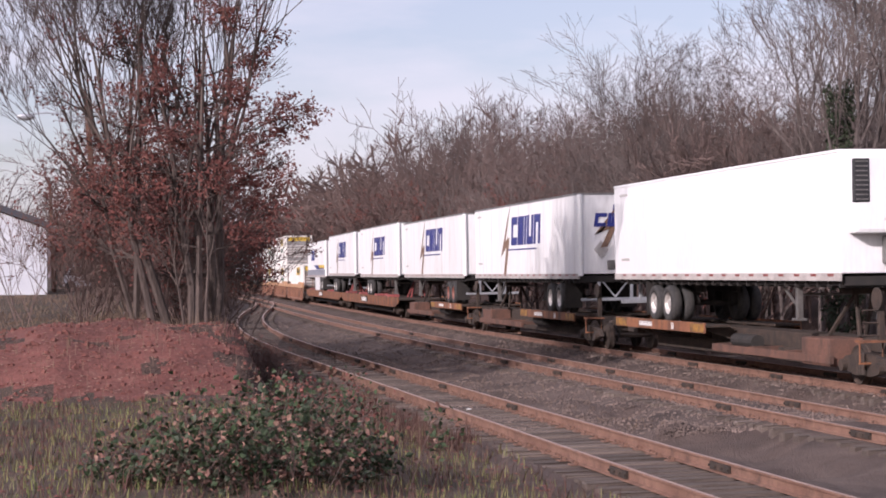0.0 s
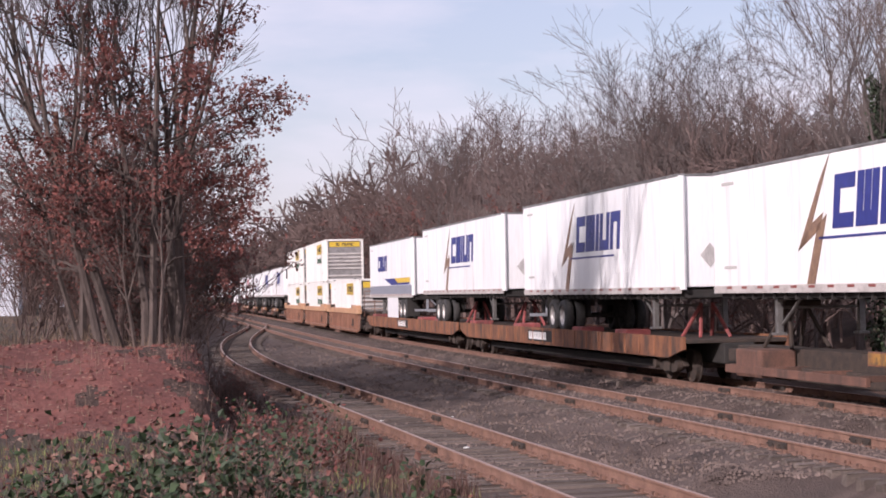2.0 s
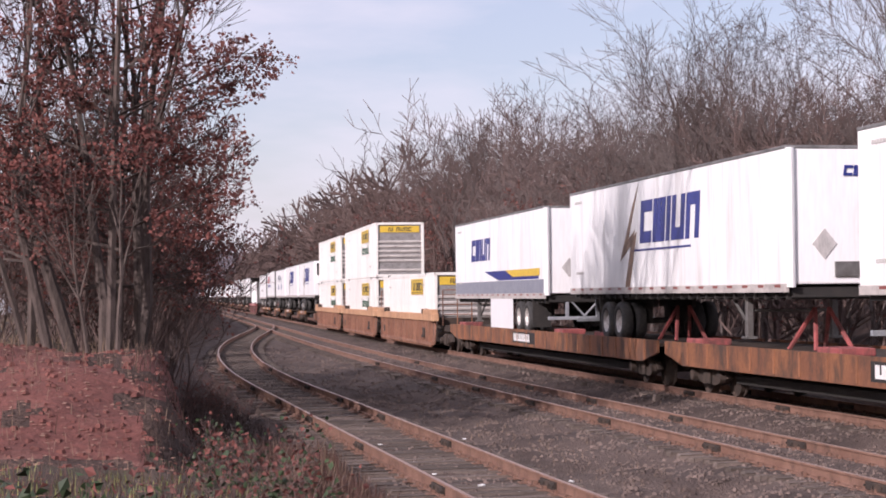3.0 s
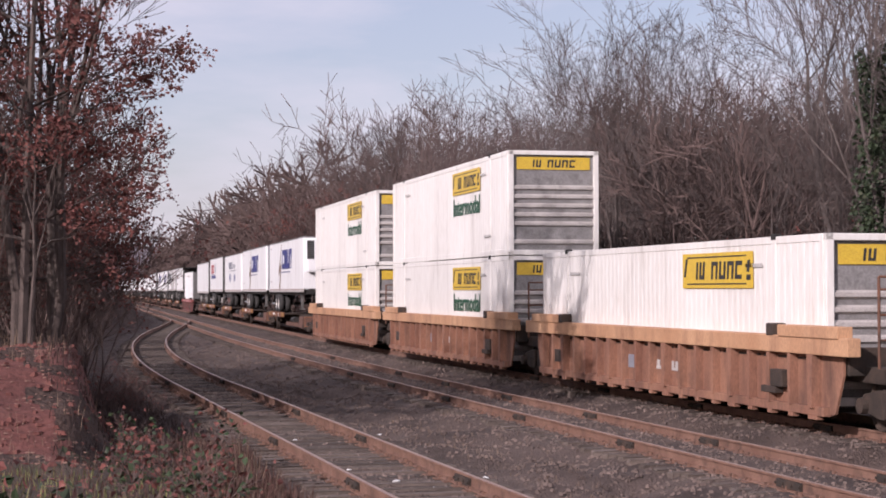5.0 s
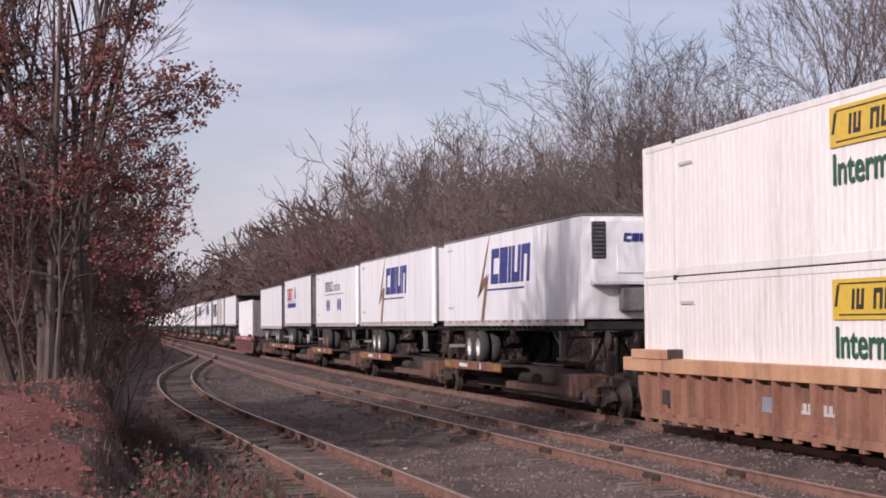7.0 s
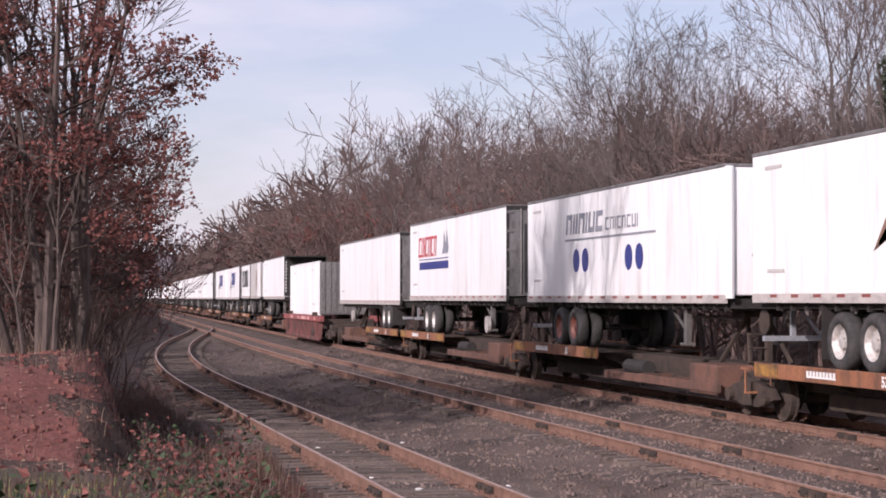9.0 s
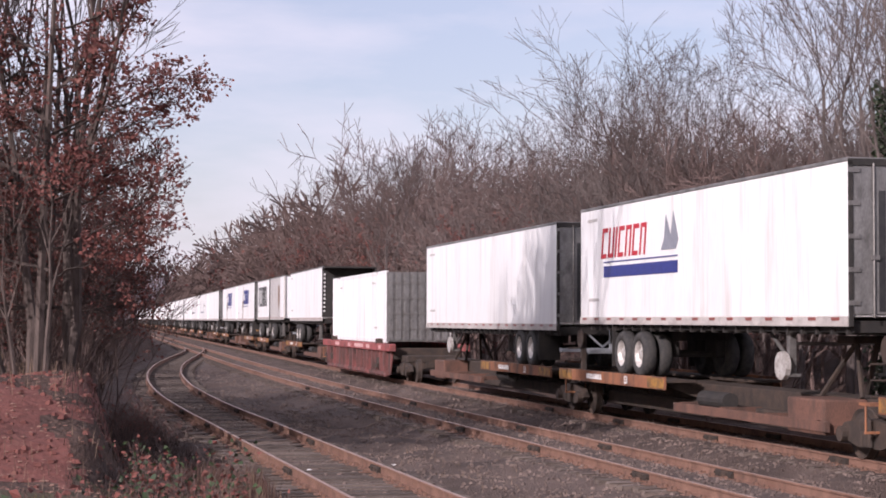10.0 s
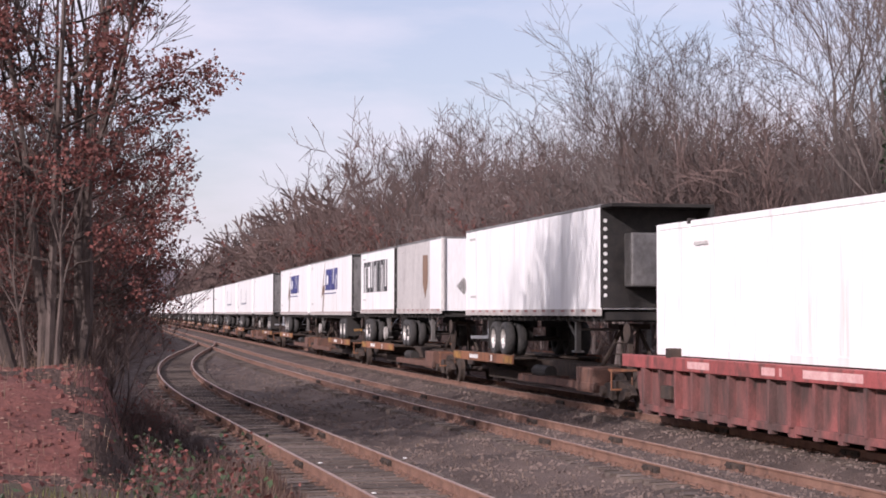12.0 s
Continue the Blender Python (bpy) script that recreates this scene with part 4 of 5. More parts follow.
def flat_car(label, pitch, first, group="cars of the train"):
    c = thing("flat_car", label, "rail car", group)
    L = pitch
    part("deck", box(B(), -1.3, 1.3, -0.7, L - 0.9, 1.0, 1.1, 0.02), M_TRUCK, c, "grimy flat deck")
    for s in (-1, 1):
        e = part("side_sill", prism(B(), [(-0.7, 0.86), (0.6, 0.62), (L - 2.2, 0.62), (L - 0.9, 0.86), (L - 0.9, 1.16), (-0.7, 1.16)], s * 1.30, s * 1.36, "x"), M_ORANGE, c, "long faded orange side sill")
        if s < 0:
            n = part("number_mark", BAR_W, None, e)
            n.matrix_basis = Matrix.Translation((-1.368, L * 0.55, 0.78)) @ TO_SIDE
            for y in np.arange(0.3, L - 1.5, 1.3):
                k = part("stake_pocket", STAKE, None, e)
                k.matrix_basis = pose(-1.365, y, 0.66)
            part("number_panel", box(B(), -1.362, -1.358, L * 0.55 - 3.0, L * 0.55 + 0.2, 0.72, 1.08), M_DARK, e)
    part("centre_sill", box(B(), -0.4, 0.4, -0.9, L - 0.9, 0.5, 1.0, 0.03), M_DARK, c)
    for yk in (1.4, 20.6):
        bm = B()
        for s in (-1, 1):
            cyl(bm, (s * 0.4, yk - 0.6, 1.1), (s * 0.15, yk, 1.95), 0.05, n=6)
            cyl(bm, (s * 0.4, yk + 0.8, 1.1), (s * 0.15, yk, 1.95), 0.05, n=6)
        part("kingpin_stand", bm, M_REDCAR, c)
    for yk in (4.6, 9.2, 17.0, 24.5):
        part("deck_block", box(B(), -1.2, -0.5, yk, yk + 1.1, 1.1, 1.25, 0.03), M_REDCAR, c)
    rail_truck(c, 1.3)
    rail_truck(c, L - 3.2)
    bm = box(B(), -0.9, 0.9, 2.6, L - 4.4, 0.3, 0.5, 0.03)
    part("brake_gear", bm, M_DARK, c)
    return c


def well_car(label, pitch=19.55, paint=None, group="cars of the train", red=False):
    """A well car: a deep ribbed trough hung between two end platforms."""
    c = thing("well_car", label, "rail car", group)
    p = M_REDTROUGH if red else M_TROUGH
    top = paint or M_BUFF
    a, b = -0.55, 16.75
    lo = 0.24
    for s in (-1, 1):
        bm = prism(B(), [(a, 0.9), (a + 0.3, lo + 0.02), (a + 0.4, lo), (b - 0.4, lo), (b - 0.3, lo + 0.02), (b, 0.9), (b, 1.36), (a, 1.36)], s * 1.33, s * 1.37, "x")
        side = part("side_wall", bm, p, c, "ribbed trough side")
        bm = box(B(), s * 1.31, s * 1.55, a - 0.5, b + 0.5, 1.22, 1.52, 0.02)
        part("top_chord", bm, top, side)
        bm = box(B(), s * 1.33, s * 1.49, a + 0.5, b - 0.5, lo - 0.03, lo + 0.12, 0.015)
        part("bottom_chord", bm, p, side)
        n = 17 if red else 19
        for i in range(n):
            y = a + 0.9 + (b - a - 1.8) * i / (n - 1)
            q = 0.06 if i % 4 else 0.11
            bm = prism(B(), [(y - q, 1.22), (y + q, 1.22), (y + q * 0.7, lo + 0.1), (y - q * 0.7, lo + 0.1)], s * 1.365, s * (1.525 if i % 4 else 1.545), "x")
            box(bm, s * 1.37, s * 1.5, y - q * 1.5, y + q * 1.5, lo - 0.1, lo - 0.025, 0.01)
            part("rib", bm, p, side)
        if s < 0:
            if not red:
                part("number_panel", box(B(), -1.385, -1.37, 9.2, 10.0, 0.62, 0.9), M_GREYV, side)
            nb = part("number_mark", BAR_D if not red else BAR_W, None, side)
            nb.matrix_basis = Matrix.Translation((-1.378, 2.9 if red else 8.4, 0.66)) @ TO_SIDE @ Matrix.Scale(0.8, 4)
            bm = box(B(), -1.54, -1.37, a + 2.0, a + 2.5, 0.62, 0.92, 0.02)
            box(bm, -1.54, -1.37, a + 2.3, a + 2.9, 0.5, 0.62, 0.02)
            part("bracket", bm, M_TRUCK, side)
            part("bracket", box(B(), -1.54, -1.37, b - 2.6, b - 2.0, 0.55, 0.85, 0.02), M_TRUCK, side)
            for y in np.arange(a + 1.4, b - 1.4, 0.62):
                k = part("stiffener", STIFF, None, side)
                k.matrix_basis = pose(-1.375, y, 1.12)
            for y in (1.9, 14.2):
                bm = box(B(), -1.57, -1.30, y - 0.12, y + 0.16, 1.5, 1.72, 0.03)
                part("guide_post", bm, M_TRUCK, side)
            if red:
                for y, l in ((0.9, 0.55), (3.6, 0.8), (5.2, 2.3), (8.4, 0.1), (8.7, 0.6), (11.9, 1.2)):
                    part("faded_patch", box(B(), -1.556, -1.551, y, y + l, 1.29, 1.45), M_PINKPATCH, side, "faded pale patch on the red chord")
            else:
                for y in (-0.75, 14.3):
                    bm = box(B(), -1.58, -1.3, y, y + 2.3, 1.5, 1.7, 0.015)
                    part("walk_board", bm, M_BUFF, side)
    part("trough_floor", box(B(), -1.3, 1.3, a + 1.2, b - 1.2, 0.22, 0.3), M_DARK, c)
    for y0, y1 in ((a - 1.3, a + 0.9), (b - 0.9, b + 0.3)):
        bm = box(B(), -1.0, 1.0, y0, y1, 0.78, 1.05, 0.04)
        box(bm, -0.3, 0.3, y0, y1, 0.55, 0.8, 0.03)
        box(bm, -1.3, 1.3, (a if y0 < 0 else b) - 0.06, (a if y0 < 0 else b) + 0.06, 0.9, 1.36, 0.02)
        part("end_platform", bm, M_TRUCK, c)
    if not red:
        for x in (-1.2, -0.6, 0.0):
            part("rail_post", cyl(B(), (x, a - 0.9, 1.05), (x, a - 0.9, 2.5), 0.025, n=6), M_ORANGE, c)
        for z in (1.5, 1.9, 2.3, 2.5):
            part("hand_rail", cyl(B(), (-1.2, a - 0.9, z), (0.0, a - 0.9, z), 0.02, n=6), M_ORANGE, c)
    if red:
        for ob in c.children:
            ob.scale = (1, 1, 0.92)
    rail_truck(c, a - 1.05)
    return c


LABEL_T = "white highway trailer with a blue block emblem, on a rail platform"
TRAIN = []   # (thing, distance ahead of the viewer at the start, length)


def load(ob, y0, L=16.2):
    TRAIN.append((ob, y0, L))


load(trailer("plain clean white cooled trailer with a nose unit", nose=True, reefer=True, paint=M_CLEAN), 23.1)
load(trailer(LABEL_T, nose=False, end="emblem", logo="swift"), 43.4)
load(trailer(LABEL_T, nose=False, end="emblem", logo="swift", red_rims=True), 62.1)
load(trailer(LABEL_T, nose=True, logo="swift", z1=5.18), 80.7)
load(trailer(LABEL_T, nose=True, logo="swift", L=16.5, z0=2.28, z1=5.16), 100.2)
load(trailer("white trailer with a grey skirt and blue and yellow stripes", L=15.0, nose=False, logo="stripe", z0=2.15, z1=4.99), 119.9)
load(container("white ribbed container with a yellow sign plate, riding low", word="low"), 140.1)
load(container("weathered white container with yellow sign and green word, in a well"), 159.7)
load(container("upper weathered white container with yellow sign, stacked on another", z0=3.27), 159.7)
load(container("weathered cream container with yellow sign and green word, in a well"), 179.5)
load(container("upper weathered cream container with yellow sign, stacked on another", z0=3.27), 179.5)
load(trailer("white cooled trailer with a nose unit and blue block emblem", nose=True, reefer=True, logo="swift"), 200.4)
load(trailer(LABEL_T, nose=True, logo="swift"), 218.6)
load(trailer("white trailer with dark block emblem and blue discs", L=14.63, nose=True, logo="dots", z0=2.2, z1=4.95, red_rims=True, wheels=(10.3, 11.6)), 236.1)
load(trailer("white trailer with red block emblem over a blue band", L=14.63, nose=True, logo="red", end="doors", wheels=(10.4, 11.6)), 253.1)
load(trailer("plain white stained trailer with aluminium rear doors", nose=False, end="doors", z0=2.05, z1=4.85), 269.8)
load(container("plain white container with a dull ribbed end, on a red car", L=14.4, z0=1.42, h=2.82, word=False, dark_end=True, paint=M_WHITE), 293.8, 14.4)
load(trailer("white trailer with a dark open nose recess", L=14.4, nose=True, end="open", z0=2.25, z1=4.95), 312.3, 14.4)
load(trailer("short grey trailer with a brown shield emblem", L=8.4, wheels=(6.2, 6.9), nose=True, logo="shield", paint=M_GREYPAINT, z0=2.3, z1=4.95), 330.6, 8.4)
load(trailer("short white trailer with a black block emblem", L=8.5, wheels=(6.2, 6.9), nose=True, logo="name", z0=2.3, z1=4.95, end="doors"), 339.7, 8.5)
load(trailer(LABEL_T, nose=False, end="doors", logo="swift", guard=M_YELLOW), 351.0)
load(trailer(LABEL_T, nose=True, logo="swift"), 368.3)
GEN = [trailer("plain white trailer with weathered rear doors", nose=False, end="doors"),
       trailer("white trailer with grey line emblem", nose=True, logo="lines"),
       trailer("plain weathered white trailer on a rail platform", nose=True)]
pos, order = 390.0, [0, 1, 1, 2, 0, 2, 1, 0]
for i in range(22):
    g = GEN[order[i % 8]]
    load(g if i == order.index(order[i % 8]) else copy_thing(g, Matrix()), pos + i * 18.2)

SP = {n: spine_car("skeletal rail platform with faded orange and yellow edges", n, 18.4) for n in (True, False)}
used = set()


def spine(nose, y0):
    ob = SP[nose] if nose not in used else copy_thing(SP[nose], Matrix())
    used.add(nose)
    load(ob, y0, 17.0)


spine(True, 4.7)
spine(True, 23.1)
spine(False, 43.4)
spine(False, 62.1)
flat = flat_car("long orange flat car with a deep side sill", 27.6, True)
load(flat, 81.0, 25)
load(copy_thing(flat, Matrix()), 109.0, 25)
well = well_car("buff well car with a ribbed rusty trough")
load(well, 139.8, 16.2)
load(copy_thing(well, Matrix()), 159.4, 16.2)
load(copy_thing(well, Matrix()), 179.2, 16.2)
for y0, n in ((200.4, True), (218.6, True), (236.0, True), (253.4, True), (269.8, False)):
    spine(n, y0)
load(well_car("faded red well car with a ribbed trough", paint=M_REDCAR, red=True), 292.6, 16.2)
for y0, n in ((312.3, True), (331.5, True), (351.0, False), (368.3, True)):
    spine(n, y0)
for i in range(22):
    spine(order[i % 8] != 0, pos + i * 18.2)


def on_line(y, L):
    x0, x1 = train_x(y), train_x(y + L)
    return pose(x0, y, 0, 0, 0, -math.degrees(math.atan2(x1 - x0, L)))

# ---- trees ----


def wood_tree(seed, h, depth, kids, spread, lift, rad, material, thin, low=0.3):
    w = Wood(seed)
    w.limb(Vector((0, 0, -0.3)), Vector((w.r.gauss(0, .06), w.r.gauss(0, .06), 1)), h * 0.63, rad, depth, kids, spread, lift, thin)
    return w


def two_part(name, label, w, material, group):
    """trunk: the first tube; crown: all the rest."""
    t = thing(name, label, "tree", group)
    k = w.first
    fv = max(i for f in w.f[:k] for i in f) + 1
    part("trunk", pydata("trunk", w.v[:fv], w.f[:k], material), None, t)
    part("crown", pydata("crown", w.v[fv:], [tuple(i - fv for i in f) for f in w.f[k:]], material), None, t)
    return t


def crown_tree(seed, h, level, spread, up, rad, thin, bole, leaders, sides):
    """A tree that forks again and again: a bole, leaders that curve upward, side shoots and twigs; h high in all."""
    w = Wood(seed)
    r = w.r

    def grow(p, d, length, rad, lv):
        n = 5 if lv > 3 else 3 if lv > 1 else 2 if lv else 1
        pts, rads, dd = [p.copy()], [rad], d.normalized()
        for i in range(n):
            k = 0.07 if lv > 2 else 0.12
            dd = (dd + Vector((r.gauss(0, k), r.gauss(0, k), r.gauss(0, k * 0.7) + (up * 0.16 if lv > 2 else 0.02)))).normalized()
            pts.append(pts[-1] + dd * (length / n))
            rads.append(max(thin, rad * (1 - 0.42 * (i + 1) / n)))
        w.tube(pts, rads)
        if lv == 0:
            w.tips.append((pts[-1], dd))
            return

        def shoot(f, ang, ratio, rr, q):
            i = min(n - 1, int(f * n))
            at = pts[i].lerp(pts[i + 1], f * n - i)
            e = (pts[i + 1] - pts[i]).normalized()
            a = Matrix.Rotation(r.uniform(0, 2 * math.pi), 3, e) @ e.orthogonal().normalized()
            grow(at, e * math.cos(ang) + a * math.sin(ang), length * ratio, max(thin, rr), q)
        for j in range(3 if r.random() < 0.25 else 2):
            shoot(0.999, spread * r.uniform(0.4, 1.1), r.uniform(0.62, 0.86) if lv > 2 else r.uniform(0.5, 0.72), rads[-1] * r.uniform(0.65, 0.9), lv - 1)
        for j in range(sides):
            shoot(r.uniform(0.25, 0.9), spread * r.uniform(1.0, 1.6), r.uniform(0.45, 0.7), rads[n // 2] * 0.42, max(0, lv - 2 if lv > 2 else lv - 1))

    # the bole, thinning upward, and the leaders that leave it
    pts, d = [Vector((0, 0, -0.4))], Vector((r.gauss(0, .05), r.gauss(0, .05), 1))
    for i in range(7):
        d = (d + Vector((r.gauss(0, .05), r.gauss(0, .05), 0.1))).normalized()
        pts.append(pts[-1] + d * (h * bole / 7))
    rads = [rad * (1 - 0.42 * i / 7) for i in range(8)]
    w.tube(pts, rads)
    for j in range(leaders):
        f = 1.0 if j < 2 else r.uniform(0.3, 0.97)
        i = min(6, int(f * 7))
        at = pts[i].lerp(pts[i + 1], f * 7 - i)
        az = 2.4 * j + r.uniform(-0.5, 0.5)
        ang = spread * (r.uniform(0.3, 0.6) if j < 2 else r.uniform(0.9, 1.5))
        grow(at, Vector((math.cos(az) * math.sin(ang), math.sin(az) * math.sin(ang), math.cos(ang))), h * r.uniform(0.2, 0.3) * (1.25 - 0.4 * f), max(thin, rads[i] * (0.82 if j < 2 else 0.5)), level)
    k = h / max(v.z for v in w.v)
    w.v = [v * k for v in w.v]
    return w


TREE_H = 12.0
BROAD = "broad bare grey tree with forked limbs at the wood's edge"
SLIM = "tall slim bare grey tree at the wood's edge"
PROTO = []
for i, (spread, up, rad, bole, leaders, label) in enumerate(((0.62, 0.35, 0.17, 0.34, 6, BROAD), (0.50, 0.5, 0.14, 0.62, 9, SLIM), (0.68, 0.3, 0.16, 0.30, 6, BROAD), (0.45, 0.55, 0.12, 0.66, 9, SLIM), (0.58, 0.4, 0.15, 0.48, 8, BROAD))):
    w = crown_tree(100 + i, TREE_H, 5, spread, up, rad, 0.006, bole, leaders, 1)
    PROTO.append(two_part("bare_tree", label, w, M_BARK, "trees of the wood"))
FARP = []
for i, (spread, up, rad, bole, leaders) in enumerate(((0.66, 0.35, 0.15, 0.38, 7), (0.6, 0.4, 0.13, 0.5, 8), (0.75, 0.3, 0.14, 0.3, 6), (0.55, 0.5, 0.12, 0.6, 9))):
    w = crown_tree(200 + i, TREE_H, 4, spread, up * 0.6, rad, 0.013, bole, leaders, 1)
    FARP.append(two_part("bare_tree", "bare brown winter tree deep in the wood", w, M_BARKFAR, "trees of the wood"))
PLACED = set()


def plant(proto, x, y, turn, s=1.0, z=None):
    m = pose(x, y, height(x, y) if z is None else z, 0, 0, turn)
    if proto in PLACED:
        ob = copy_thing(proto, m)
    else:
        ob = proto
        PLACED.add(proto)
        ob.matrix_basis = m
    ob.scale = (s, s, s)
    return ob


CROWNS = {}


def crown_points(proto):
    if proto not in CROWNS:
        crown = next(o for o in proto.children if o.name.startswith("crown"))
        CROWNS[proto] = np.array([v.co[:] for v in crown.data.vertices])
    return CROWNS[proto]


def plant_top(proto, x, y, turn, top):
    """Plant a tree so that it ends at the height top over the rails; its low limbs keep clear of the train."""
    z = height(x, y)
    q = (top - z) / TREE_H
    if x > train_x(y):
        low = crown_points(proto)
        low = low[low[:, 2] * q + z < 6.8] * q

        def reach(a):
            return float((-math.cos(radians(a)) * low[:, 0] + math.sin(radians(a)) * low[:, 1]).max()) if len(low) else 0.0
        turn = min((turn + 30 * i for i in range(12)), key=reach)
        x = max(x, train_x(y) + 2.2 + reach(turn))
        z = height(x, y)
    return plant(proto, x, y, turn, q, z)


# the broad trees that stand out against the sky, then the slim ones nearer by
for x, y, k, top in ((19.6, 61.0, 0, 12.8), (20.5, 58.0, 2, 12.8), (20.4, 63.5, 4, 12.4), (19.8, 68.5, 4, 10.6), (21.5, 56.0, 0, 11.8), (20.2, 53.0, 4, 10.8), (20.9, 97.0, 3, 12.6), (20.6, 88.0, 4, 11.0), (20.2, 80.0, 2, 10.6),
                     (23.2, 45.5, 1, 14.5), (24.8, 47.0, 3, 14.5), (22.4, 40.0, 4, 14.6), (23.4, 38.5, 3, 15.2), (20.2, 54.5, 3, 10.2), (22.0, 35.0, 1, 14.5), (23.4, 44.0, 1, 13.6), (21.2, 60.5, 0, 12.9)):
    plant_top(PROTO[k], x, y, 47 * k + 13 * y, top)
rng = random.Random(5)
for i in range(34):
    y = 34 + 70 * (i + rng.random()) / 34
    plant_top(PROTO[rng.randrange(5)], train_x(y) + 5 + rng.random() * 12, y, rng.uniform(0, 360), rng.uniform(7.5, 10.0))
for i in range(190):
    y = 44 + 190 * rng.random() ** 1.25
    d = 4.5 + rng.random() * (14 + y * 0.08)
    top = rng.uniform(7.5, 10.6) if y < 72 else rng.uniform(8.5, 11.6) if y < 100 else rng.uniform(13.0, 16.6)
    plant_top(FARP[rng.randrange(4)], train_x(y) + d, y, rng.uniform(0, 360), top)


# young trees that shade the siding beyond the clump
for x, y, k, top in ((0.3, 39.0, 1, 8.6), (-0.6, 41.5, 3, 9.0), (0.9, 44.0, 0, 8.2), (0.2, 36.8, 3, 8.0)):
    plant_top(FARP[k], x, y, 31 * y, top)


def far_woods(name, label, spots, thin):
    """Woods far along the line, too far to tell trees apart."""
    verts, faces = [], []
    for i in range(4):
        w = crown_tree(230 + i, TREE_H, 2, 0.75, 0.35, 0.16, thin, 0.5, 14, 1)
        for x, y, turn, s in spots[i::4]:
            m = pose(x, y, height(x, y), 0, 0, turn) @ Matrix.Scale(s, 4)
            k = len(verts)
            verts += [m @ v for v in w.v]
            faces += [tuple(k + j for j in f) for f in w.f]
    tagged(new(name, pydata(name, verts, faces, M_BARKFAR)), label, "woods", kind="stuff")


spots = []
for i in range(160):
    y = 175 + 520 * rng.random() ** 1.3
    x = train_x(y) + 9 + rng.random() ** 1.4 * 45
    spots.append((x, y, rng.uniform(0, 360), (rng.uniform(15.0, 18.5) - height(x, y)) / TREE_H))
far_woods("far_woods", "bare brown woods far along the line", spots, 0.05)
spots = []
for i in range(190):
    y = 40 + 190 * rng.random() ** 1.15
    x = train_x(y) + 14 + rng.random() * 34
    top = (10.6 if y < 60 else 11.2 if y < 100 else 14.5) + rng.uniform(-1.0, 1.0)
    spots.append((x, y, rng.uniform(0, 360), max(0.35, (top - height(x, y)) / TREE_H)))
far_woods("deep_woods", "thicket of bare brown trees up the slope", spots, 0.022)


# ---- clump of trees on the clay mound ----


def leaf_cloud(points, count, size, spread, rng, droop=0.3):
    """Many small folded leaves scattered about the points."""
    verts, faces = [], []
    for i in range(count):
        p, d = points[rng.randrange(len(points))]
        c = p + d * rng.uniform(-spread, spread * 0.6) + Vector((rng.gauss(0, .06), rng.gauss(0, .06), rng.gauss(-0.02, .06)))
        s = size * rng.uniform(0.6, 1.3)
        a = Vector((rng.gauss(0, 1), rng.gauss(0, 1), rng.gauss(-droop, .7))).normalized()
        b = a.orthogonal().normalized()
        b = Matrix.Rotation(rng.uniform(0, 6.28), 3, a) @ b
        n = a.cross(b)
        k = len(verts)
        verts += [c, c + a * s + b * s * 0.1, c + a * s * 0.5 + b * s * 0.38 + n * s * 0.15, c + a * s * 0.5 - b * s * 0.38 + n * s * 0.15]
        faces += [(k, k + 2, k + 1), (k, k + 1, k + 3)]
    return verts, faces


def clump_tree(x, y, seed, h, rad, lean, kids, depth=5, thin=0.006, label="bare grey tree in a clump on the clay mound"):
    w = Wood(seed)
    w.limb(Vector((0, 0, -0.3)), Vector((lean[0], lean[1], 1)), h * 0.6, rad, depth, kids, 0.46, 0.4, thin)
    t = two_part("clump_tree", label, w, M_BARKDARK, "trees on the mound")
    t.matrix_basis = pose(x, y, height(x, y))
    return t


KIDS = {5: 9, 4: 4, 3: 4, 2: 3, 1: 2}
clump_tree(-0.35, 32.0, 11, 12.5, 0.105, (-0.10, 0, ), KIDS)
clump_tree(0.1, 33.2, 12, 13.5, 0.13, (-0.16, 0), KIDS)
clump_tree(0.55, 32.4, 13, 12.5, 0.11, (0.02, 0), KIDS)
clump_tree(1.15, 33.4, 14, 13.0, 0.135, (0.06, 0), KIDS)
clump_tree(-0.75, 33.0, 15, 11.0, 0.07, (-0.28, 0), {5: 7, 4: 5, 3: 4, 2: 3, 1: 3})
clump_tree(1.35, 34.6, 16, 11.5, 0.13, (0.0, 0), {5: 7, 4: 4, 3: 3, 2: 3, 1: 2})
clump_tree(0.3, 30.9, 17, 4.5, 0.045, (0.02, 0), {3: 5, 2: 3, 1: 2}, 3)
clump_tree(0.75, 30.6, 18, 5.5, 0.05, (-0.03, 0), {3: 5, 2: 3, 1: 2}, 3)


